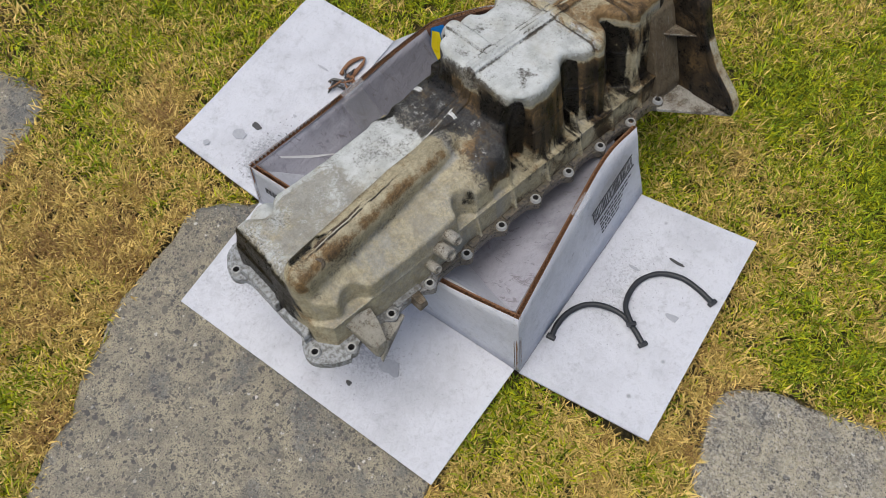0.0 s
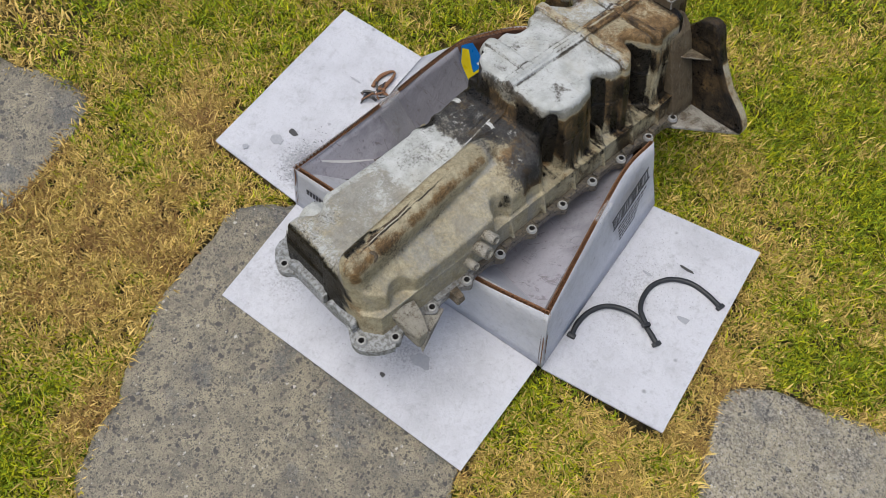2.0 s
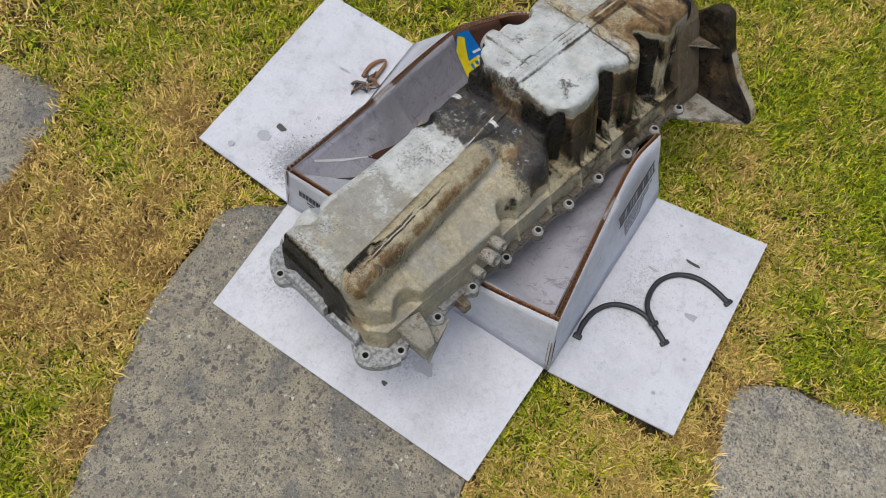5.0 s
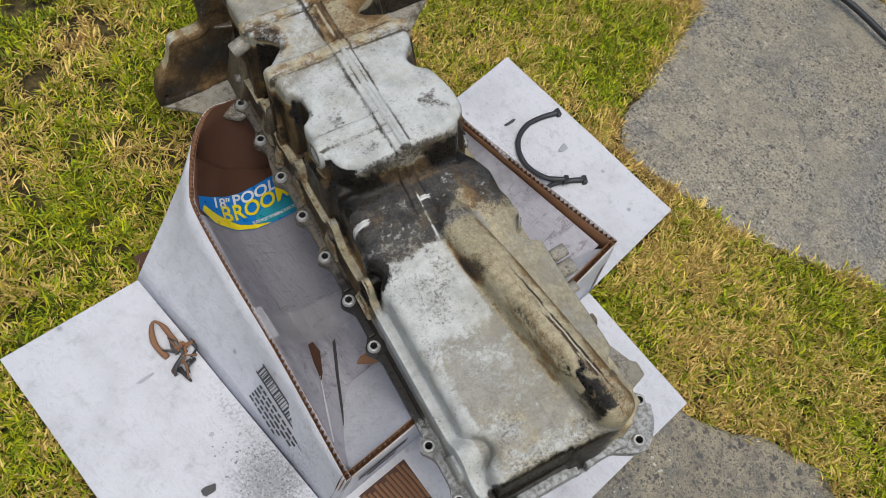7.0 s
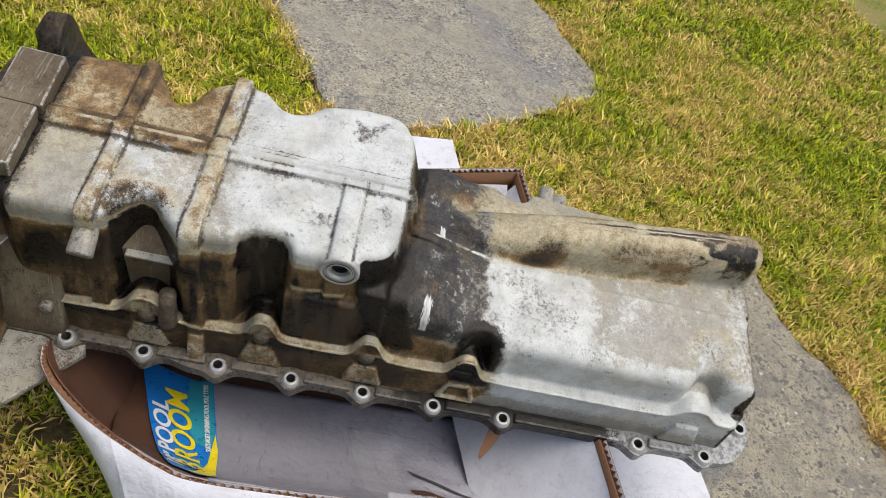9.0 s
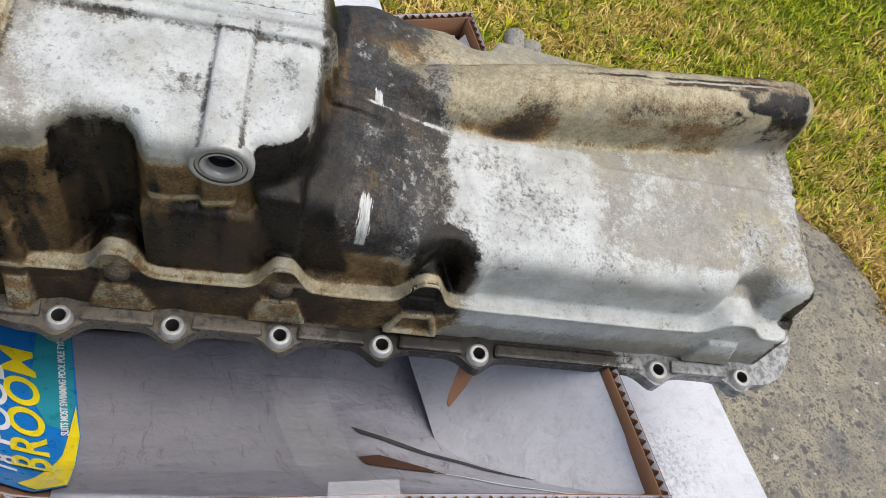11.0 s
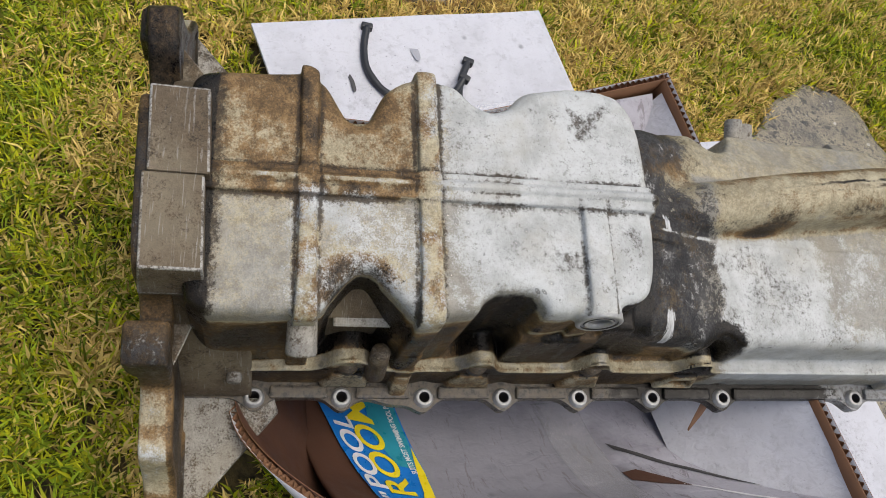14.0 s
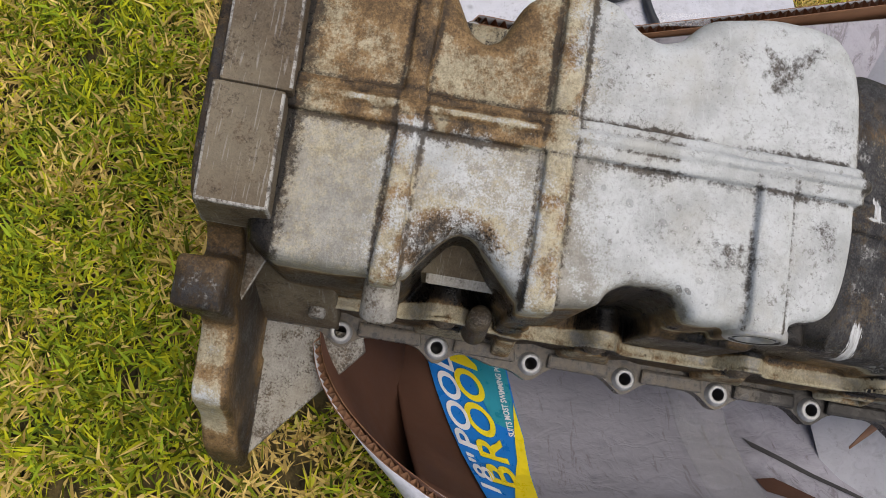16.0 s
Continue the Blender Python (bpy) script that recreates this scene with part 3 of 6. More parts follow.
def lawn(count, x0, x1, y0, y1, seed, hole=None):
    """Many short bent blades in one mesh; none under the carton or inside the slabs."""
    rs = np.random.RandomState(seed)
    x, y = rs.uniform(x0, x1, count), rs.uniform(y0, y1, count)
    free = np.ones(count, bool)
    if hole:
        free &= ~((x > hole[0]) & (x < hole[1]) & (y > hole[2]) & (y < hole[3]))
    for poly in (FLAP_FRONT, FLAP_A, FLAP_B, BOX_BASE):
        free &= sdf(poly, x, y) < -0.002
    wob = fractal(x, y, 0.05, 5) * 0.012
    for poly in (SLAB_FRONT, SLAB_SIDE, SLAB_BACK):
        free &= sdf(poly, x, y) < 0.004 + wob
    thin = fractal(x, y, 0.16, 9)
    free &= rs.uniform(0, 1, count) < 0.97 - 0.25 * np.clip(thin - 0.05, 0, 1) - (0.25 if hole else 0.70) * step(fractal(x, y, 0.017, 51), -0.10, 0.35) - 0.30 * step(y, 0.45, 0.60) * step(0.10 - x, 0, 0.15)
    x, y = x[free], y[free]
    n = len(x)
    tall = np.clip(1 + 0.35 * fractal(x, y, 0.12, 21) + 0.55 * fractal(x, y, 0.022, 25), 0.4, 1.7)
    length = rs.uniform(0.009, 0.029, n) * tall
    wide = rs.uniform(0.0006, 0.0018, n) * (1.4 if hole else 1.0)
    turn = rs.uniform(0, 2 * np.pi, n)
    lean = rs.beta(3.0, 1.4, n) * 1.48
    near = np.minimum.reduce([-sdf(p, x, y) for p in (FLAP_FRONT, FLAP_A, FLAP_B)])
    length = np.where(near < 0.025, length * 0.75, length)
    dx, dy = np.cos(turn), np.sin(turn)
    px, py = -dy, dx
    base = np.stack([x, y, np.full(n, LAWN - 0.007)], 1)
    horiz, up = np.sin(lean) * length, np.cos(lean) * length
    midp = base + np.stack([dx * horiz * 0.35, dy * horiz * 0.35, up * 0.62 + 0.004], 1)
    tip = base + np.stack([dx * horiz, dy * horiz, up * 0.95 + 0.004], 1)
    side = np.stack([px, py, np.zeros(n)], 1)
    w = wide[:, None]
    v = np.stack([base, midp + side * w, tip, midp - side * w], 1).reshape(-1, 3)
    k = np.arange(n)[:, None] * 4
    me = bpy.data.meshes.new("lawn_grass")
    me.vertices.add(n * 4)
    me.vertices.foreach_set("co", v.ravel())
    loops = (k + [0, 1, 3, 1, 2, 3]).ravel()
    me.loops.add(len(loops))
    me.loops.foreach_set("vertex_index", loops)
    starts = (np.arange(n)[:, None] * 6 + [0, 3]).ravel()
    me.polygons.add(2 * n)
    me.polygons.foreach_set("loop_start", starts)
    edge = np.minimum.reduce([np.abs(sdf(p, x, y)) for p in (SLAB_FRONT, SLAB_SIDE, SLAB_BACK)])
    dry = 0.47 + 0.34 * fractal(x, y, 0.42, 33) + 0.62 * fractal(x, y, 0.13, 37) + 0.42 * fractal(x, y, 0.024, 63) + rs.uniform(-0.42, 0.42, n)
    dry += 0.30 * np.exp(-((edge / 0.035) ** 2)) + 0.34 * np.exp(-(((x + 0.46) / 0.20) ** 2 + ((y + 0.05) / 0.24) ** 2)) - 0.10 * step(x, 0.15, 0.55) + 0.20 * step(-x, 0.2, 0.5) * step(0.8 - y, 0, 0.3)
    dry += 0.10 * step(x, 0.15, 0.40) * step(-y, 0.25, 0.50) - 0.12 * step(y, 0.50, 0.75) * step(x, 0.0, 0.3)
    dry += 0.10 * step(y, 0.45, 0.60) * step(0.10 - x, 0, 0.15)
    dry += 0.55 * (rs.uniform(0, 1, n) < 0.10) * np.exp(-((edge / 0.02) ** 2)) - 0.08 - (0.05 if hole else 0)
    me.attributes.new("dry", "FLOAT", "POINT").data.foreach_set("value", np.repeat(dry, 4).astype(np.float32))
    me.update(calc_edges=True)
    return me


tagged(mesh_part("lawn_grass", lawn(780000, -0.80, 1.02, -0.80, 1.12, 4), GRASS), "short patchy lawn grass, green and straw-dry blades", "grass", kind="stuff")
tagged(mesh_part("lawn_grass", lawn(600000, -1.35, 2.05, -1.45, 1.6, 5, (-0.80, 1.02, -0.80, 1.12)), GRASS), "short patchy lawn grass farther off, green and straw-dry", "grass", kind="stuff")

# ---- the carton: four leaning walls and three flaps folded out on the grass ----
def wall_parts(name, base, rim, inner_mat, parent, thick=0.0068, label=""):
    """One corrugated wall: an outer liner, an inner liner and the fluting between them, from a base line to a rim line."""
    b = np.array(smooth_line(base, 10)) if len(base) > 2 else np.linspace(base[0], base[1], 31)
    r = np.array(smooth_line(rim, 10)) if len(rim) > 2 else np.linspace(rim[0], rim[1], 31)
    def sample(p, n):
        d = np.r_[0, np.cumsum(np.linalg.norm(np.diff(p, axis=0), axis=1))]
        s = np.linspace(0, d[-1], n)
        return np.stack([np.interp(s, d, p[:, i]) for i in range(3)], 1)
    n = 48
    b, r = sample(b, n), sample(r, n)
    centre = np.array([0.02, 0.29, 0])
    rows = np.linspace(0, 1, 7)
    grid = b[None] + (r - b)[None] * rows[:, None, None]
    along = np.gradient(grid, axis=1)
    rise = (r - b)[None] + 0 * grid
    norm = np.cross(along, rise)
    norm /= np.linalg.norm(norm, axis=2, keepdims=True)
    flip = np.sign(((grid - centre) * norm).sum(2, keepdims=True).mean())
    norm *= flip
    s = fractal(grid[..., 0] + grid[..., 1], grid[..., 2], 0.07, 17)[..., None] * 0.003 * np.sin(np.pi * rows)[:, None, None]
    grid = grid + norm * s
    wall = new("wall")
    wall.parent = parent
    if label:
        wall["label"] = label
    for nm, o0, o1, mat in (("outer_liner", 0.0, -0.0007, BOARD), ("inner_liner", -thick, -thick - 0.0007, inner_mat)):
        bm = bmesh.new()
        sheets = [[[bm.verts.new(p) for p in row] for row in grid + norm * o] for o in (o0, o1)]
        for sh in sheets:
            for i in range(len(rows) - 1):
                for j in range(n - 1):
                    bm.faces.new((sh[i][j], sh[i][j + 1], sh[i + 1][j + 1], sh[i + 1][j]))
        for j in range(n - 1):
            for i in (0, -1):
                bm.faces.new((sheets[0][i][j], sheets[0][i][j + 1], sheets[1][i][j + 1], sheets[1][i][j]))
        ob = part(nm, bm, mat, wall, smooth=True)
        ob.data.materials.append(KRAFT)
        top = max(v_.co.z for v_ in ob.data.vertices)
        for p_ in ob.data.polygons:
            if p_.area < 0.00003 and abs(p_.normal.z) > 0.7:
                p_.material_index = 1
    length = np.linalg.norm(np.diff(r, axis=0), axis=1).sum()
    waves = int(length / 0.0075)
    m = waves * 8 + 1
    t = np.linspace(0, n - 1, m)
    off = -thick / 2 + (thick / 2 - 0.0007) * np.sin(np.arange(m) * 2 * np.pi / 8)
    def lerp(a):
        i = np.clip(t.astype(int), 0, n - 2)
        f = (t - i)[:, None]
        return a[i] * (1 - f) + a[i + 1] * f
    flute = np.stack([lerp(grid[k]) + lerp(norm[k]) * off[:, None] for k in range(len(rows))])
    rag = 0.0012 * fractal(np.arange(m) * 0.003, np.zeros(m), 0.02, 31)
    flute[-1, :, 2] += -0.0008 + rag
    me, _ = grid_mesh("fluting", flute)
    mesh_part("fluting", me, KRAFT, wall, "torn brown corrugated edge", True)
    return wall


carton = tagged(new("cardboard_carton"), "open white-faced corrugated carton, squashed, bottom flaps folded out", "cardboard box")
RIM_FB, RIM_FA, RIM_RA = (-0.241, 0.093, 0.138), (0.237, 0.097, 0.181), (0.226, 0.478, 0.165)
FOOT_FB, FOOT_FA, FOOT_RA, FOOT_RB = (-0.247, 0.092, 0.006), (0.270, 0.084, 0.012), (0.284, 0.475, 0.012), (-0.250, 0.497, 0.008)
wall_parts("front", [FOOT_FB, FOOT_FA], [RIM_FB, (-0.05, 0.090, 0.146), (0.11, 0.090, 0.160), RIM_FA], KRAFT, carton)
wall_parts("side", [FOOT_FA, FOOT_RA], [RIM_FA, (0.221, 0.288, 0.168), (0.214, 0.405, 0.163), RIM_RA], KRAFT, carton)
wall_parts("rear", [FOOT_RA, (0.12, 0.53, 0.006), (-0.05, 0.54, 0.006), FOOT_RB],
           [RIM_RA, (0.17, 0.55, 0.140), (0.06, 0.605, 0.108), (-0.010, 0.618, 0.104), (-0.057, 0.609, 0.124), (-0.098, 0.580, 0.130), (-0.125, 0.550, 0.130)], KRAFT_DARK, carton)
wall_parts("side", [FOOT_RB, FOOT_FB], [(-0.125, 0.550, 0.130), (-0.152, 0.513, 0.130), (-0.168, 0.480, 0.131), (-0.187, 0.386, 0.133), (-0.208, 0.258, 0.134), RIM_FB], BOARD_IN, carton)


def sheet(corners, mat, name, parent, thick=0.0045, n=28, sag=0.0, seed=1, label="", ruffle=0.0015):
    """A board panel spanned by four corners, slightly wavy, with real thickness."""
    a, b, c, d = (np.array(p, float) for p in corners)
    s, t = np.meshgrid(np.linspace(0, 1, n), np.linspace(0, 1, n), indexing="ij")
    s3, t3 = s[..., None], t[..., None]
    p = (a * (1 - s3) + b * s3) * (1 - t3) + (d * (1 - s3) + c * s3) * t3
    nrm = np.cross(b - a, d - a)
    nrm /= np.linalg.norm(nrm)
    if nrm[2] < 0:
        nrm = -nrm
    bow = ruffle * fractal(p[..., 0] + 3, p[..., 1] + 3 + p[..., 2], 0.11, seed) - sag * np.sin(np.pi * s) * np.sin(np.pi * t)
    top = p + nrm * bow[..., None]
    bm = bmesh.new()
    up = [[bm.verts.new(q) for q in row] for row in top]
    dn = [[bm.verts.new(q) for q in row] for row in top - nrm * thick]
    for i in range(n - 1):
        for j in range(n - 1):
            bm.faces.new((up[i][j], up[i + 1][j], up[i + 1][j + 1], up[i][j + 1]))
            bm.faces.new((dn[i][j], dn[i][j + 1], dn[i + 1][j + 1], dn[i + 1][j]))
    for i in range(n - 1):
        for u_, d_ in (([r[0] for r in up], [r[0] for r in dn]), ([r[-1] for r in up], [r[-1] for r in dn]), (up[0], dn[0]), (up[-1], dn[-1])):
            bm.faces.new((u_[i], u_[i + 1], d_[i + 1], d_[i]))
    ob = part(name, bm, mat, parent, label, True)
    ob.data.set_sharp_from_angle(angle=0.7)
    return ob


sheet([(-0.242, -0.115, 0.000), (0.250, -0.132, 0.010), (0.262, 0.084, 0.013), (-0.246, 0.093, 0.008)], BOARD, "flap", carton, seed=2, label="white flap lying on concrete and grass")
sheet([(0.270, 0.086, 0.007), (0.485, 0.096, 0.034), (0.487, 0.491, 0.027), (0.284, 0.474, 0.007)], BOARD, "flap", carton, sag=0.005, seed=3, label="white flap lying on the grass")
sheet([(-0.447, 0.111, 0.004), (-0.248, 0.095, 0.008), (-0.250, 0.495, 0.009), (-0.440, 0.498, 0.010)], BOARD, "flap", carton, seed=4, label="white flap lying on the grass, oil-spotted")
# panels folded down inside


def inner_surface(dx, y):
    """The sagging inner flap below one long rim: places for distances dx in from the rim and y along it."""
    rim_x = np.interp(y, [0.09, 0.258, 0.386, 0.48, 0.513, 0.55], [-0.234, -0.201, -0.180, -0.161, -0.145, -0.118])
    z = np.interp(dx, [0, 0.012, 0.025, 0.05, 0.075, 0.10, 0.16, 0.2], [0.128, 0.109, 0.090, 0.059, 0.039, 0.026, 0.010, 0.006])
    z = z + 0.0035 * fractal(dx + 5, y + 5, 0.06, 23)
    return np.stack([rim_x + dx, y + 0 * dx, z], -1)


def on_flap(name, x0, x1, y0, y1, mat, parent, lift=0.0, label="", n=30):
    dx, y = np.meshgrid(np.linspace(x0, x1, n), np.linspace(y0, y1, n), indexing="ij")
    p = inner_surface(dx, y)
    p[..., 2] += lift
    me, _ = grid_mesh(name, p)
    ob = mesh_part(name, me, mat, parent, label, True)
    solid = ob.modifiers.new("thickness", "SOLIDIFY")
    solid.thickness, solid.offset = 0.003, -1
    return ob


on_flap("inner_flap", 0.0, 0.19, 0.100, 0.470, BOARD_IN, carton, 0.0, "creased, oversprayed grey-white inner flap")
sheet([(0.226, 0.112, 0.160), (0.06, 0.12, 0.020), (0.07, 0.46, 0.020), (0.206, 0.45, 0.145)], BOARD_IN, "inner_flap", carton, 0.004, sag=0.006, seed=6, label="oversprayed grey-white inner flap", ruffle=0.004)
sheet([(-0.225, 0.100, 0.125), (0.222, 0.104, 0.165), (0.20, 0.20, 0.032), (-0.20, 0.20, 0.032)], BOARD, "inner_flap", carton, 0.004, sag=0.004, seed=7, ruffle=0.004)
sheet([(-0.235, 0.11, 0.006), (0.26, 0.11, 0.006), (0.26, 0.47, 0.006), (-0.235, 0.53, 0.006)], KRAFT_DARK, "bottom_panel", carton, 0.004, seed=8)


def text_mesh(body, size, width=None):
    cu = bpy.data.curves.new("lettering", "FONT")
    cu.body, cu.size, cu.extrude, cu.offset = body, size, 0.00025, size * 0.02
    cu.align_x, cu.align_y = "LEFT", "BOTTOM"
    ob = bpy.data.objects.new("lettering", cu)
    me = bpy.data.meshes.new_from_object(ob)
    bpy.data.objects.remove(ob)
    co = np.array([v.co[:] for v in me.vertices])
    if width:
        f = width / (co[:, 0].max() - co[:, 0].min())
        for v in me.vertices:
            v.co.x *= f
    return me


def plane_frame(origin, xdir, up_hint):
    x = Vector(xdir).normalized()
    z = (Vector(up_hint) - x * Vector(up_hint).dot(x)).normalized()
    y = z.cross(x)
    m = Matrix((x, y, z)).transposed().to_4x4()
    m.translation = Vector(origin)
    return m


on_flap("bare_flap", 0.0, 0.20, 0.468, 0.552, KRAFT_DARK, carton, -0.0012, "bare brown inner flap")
# printed panel at the end of that flap: blue with a yellow corner, lettering runs down into the carton
def lay(me, x0, y0, lift):
    """Bends flat lettering or stripes on to the flap: x runs in from the rim, y along it."""
    co = np.array([v.co[:] for v in me.vertices])
    p = inner_surface(co[:, 0] + x0, co[:, 1] + y0)
    for v, q, c in zip(me.vertices, p, co):
        v.co = (q[0], q[1], q[2] + lift + c[2])
    return me


def strip_mesh(outline):
    bm = prism(outline, 0.0, 0.0003)
    bmesh.ops.triangulate(bm, faces=bm.faces[:])
    for _ in range(3):
        bmesh.ops.subdivide_edges(bm, edges=[e for e in bm.edges if e.calc_length() > 0.008], cuts=1, use_grid_fill=False)
        bmesh.ops.triangulate(bm, faces=bm.faces[:])
    me = bpy.data.meshes.new("stripe")
    bm.to_mesh(me)
    bm.free()
    return me


panel = mesh_part("printed_panel", lay(strip_mesh([(0.002, 0.478), (0.016, 0.462), (0.080, 0.4545), (0.185, 0.458), (0.185, 0.533), (0.10, 0.520), (0.05, 0.5095), (0.004, 0.4985)]), 0.0, 0.0, 0.0018), BLUE, carton, "bright blue printed panel with white and yellow lettering")
mesh_part("stripe", lay(strip_mesh([(0.005, 0.477), (0.017, 0.4625), (0.080, 0.4550), (0.110, 0.4568), (0.060, 0.4655), (0.010, 0.487)]), 0.0, 0.0, 0.0026), YELLOW, panel)
mesh_part("stripe", lay(strip_mesh([(0.085, 0.4620), (0.112, 0.4572), (0.183, 0.4590), (0.183, 0.482), (0.12, 0.487), (0.09, 0.475)]), 0.0, 0.0, 0.0026), TEAL, panel)
for body, size, width, x, y, mat, tilt in (('18"', 0.0190, 0.026, 0.024, 0.4850, WHITE, 0.13), ("POOL", 0.0230, 0.078, 0.058, 0.4895, WHITE, 0.13), ("BROOM", 0.0310, 0.122, 0.034, 0.4645, YELLOW, 0.12),
                                           ("SUITS MOST SWIMMING POOL POLE TYPES", 0.0068, 0.098, 0.080, 0.4605, WHITE, 0.02)):
    flat_text = text_mesh(body, size, width)
    for vert in flat_text.vertices:
        vert.co.y += tilt * vert.co.x
    mesh_part("lettering", lay(flat_text, x, y, 0.0036), mat, panel)


def print_bars(origin, xdir, updir, rows, name, parent_label):
    """Unreadable print on a wall as dark bars: rows of (x, y, width, height)."""
    m_ = plane_frame(origin, xdir, updir)
    first = None
    for x, y, w_, h_ in rows:
        bm = prism([(x, y), (x + w_, y), (x + w_, y + h_), (x, y + h_)], 0.0, 0.0005)
        if first is None:
            first = part("print", bm, INK, carton, parent_label, m=m_)
        else:
            part("bar", bm, INK, first)


def barcode(length, height, seed):
    rs = np.random.RandomState(seed)
    rows, x = [(0, 0, length, height * 0.10), (0, height * 0.9, length, height * 0.10)], 0.002
    while x < length - 0.003:
        w_ = rs.choice([0.0008, 0.0014, 0.0026])
        rows.append((x, height * 0.12, w_, height * 0.76))
        x += w_ + rs.choice([0.0012, 0.0018, 0.003])
    for line in range(5):
        x = length * 0.12
        while x < length * (0.85 - 0.08 * line):
            w_ = rs.uniform(0.004, 0.012)
            rows.append((x, -0.012 - 0.0085 * line, w_, 0.0035))
            x += w_ + 0.003
    return rows


# lettering and codes on the outer faces
print_bars((0.2495, 0.326, 0.0985), (0.001, 0.127, 0.009), (1.0, 0.0, 0.36), barcode(0.127, 0.030, 3), "print", "smudged black barcode and small print")
print_bars((-0.2262, 0.272, 0.085), (-0.011, -0.13, -0.02), (-1.0, 0.0, 0.30), barcode(0.132, 0.024, 4), "print", "smudged black barcode and small print")
print_bars((-0.215, 0.0905, 0.080), (0.078, -0.001, -0.004), (0.0, -1.0, 0.0), [(i * 0.0065, 0, 0.0048, 0.016) for i in range(12)] + [(0.015, -0.012, 0.05, 0.003), (0.02, -0.02, 0.045, 0.003)], "print", "smudged black barcode")

# torn patch that shows the flutes on the folded-out flap
part("torn_patch", prism([(-0.208, 0.082), (-0.200, 0.052), (-0.190, 0.030), (-0.172, 0.014), (-0.138, 0.010), (-0.132, 0.080)], 0.0075, 0.0082), KRAFT_DARK, carton)
for i in range(11):
    x = -0.203 + i * 0.0064
    y0, y1 = 0.079 - 0.003 * (i % 3), 0.014 + 0.004 * ((i * 7) % 4) + max(0, 0.034 - 0.012 * i)
    part("torn_flute", tube([(x, y0, 0.0095), (x + 0.001, (y0 + y1) / 2, 0.0092), (x, y1, 0.0085)], 0.0022, 6, 4), KRAFT, carton)
# ---- the engine sump: u across, v along, w up from its bolting face ----
PAN = Matrix(((0.95522, 0.24827, -0.16101, -0.03630), (-0.23418, 0.96687, 0.10156, -0.00151), (0.18089, -0.05931, 0.98171, 0.16817), (0, 0, 0, 1)))
HOLES_A = [0.035, 0.105, 0.1755, 0.2455, 0.3165, 0.388, 0.460, 0.532, 0.598]
HOLES_B = [-0.035, 0.035, 0.174, 0.2436, 0.313, 0.382, 0.451, 0.520, 0.590]
HOLES = [(0.1235, v) for v in HOLES_A] + [(-0.1225, v) for v in HOLES_B] + [(0.125, -0.0366), (0.0966, -0.076), (-0.0843, -0.0777)]

DEEP = [(-0.055, 0.312), (-0.079, 0.3155), (-0.089, 0.325), (-0.093, 0.350), (-0.099, 0.384), (-0.0985, 0.396), (-0.090, 0.4015), (-0.0845, 0.409), (-0.0845, 0.430), (-0.0895, 0.438), (-0.099, 0.4435),
        (-0.101, 0.456), (-0.104, 0.478), (-0.104, 0.487), (-0.087, 0.504), (-0.0725, 0.517), (-0.0725, 0.525), (-0.088, 0.539), (-0.102, 0.548), (-0.103, 0.575), (-0.104, 0.625),
        (-0.09, 0.640), (0.062, 0.640), (0.072, 0.630), (0.075, 0.576), (0.077, 0.561), (0.067, 0.548), (0.043, 0.536), (0.037, 0.526), (0.042, 0.516), (0.067, 0.506),
        (0.077, 0.491), (0.080, 0.478), (0.076, 0.455), (0.061, 0.441), (0.056, 0.428), (0.061, 0.414), (0.076, 0.402), (0.083, 0.368), (0.083, 0.342), (0.079, 0.328),
        (0.068, 0.3185), (0.045, 0.3135), (0.010, 0.311)]
SHALLOW = [(-0.090, -0.058), (0.04, -0.060), (0.083, -0.050), (0.100, -0.030), (0.107, 0.030), (0.107, 0.170), (0.098, 0.245), (-0.098, 0.245), (-0.097, 0.0)]
MIDDLE = [(-0.099, 0.190), (0.092, 0.190), (0.092, 0.300), (0.070, 0.335), (-0.096, 0.335)]
LOWER = [(-0.107, -0.050), (-0.090, -0.062), (0.085, -0.062), (0.107, -0.045), (0.108, 0.648), (-0.108, 0.648)]


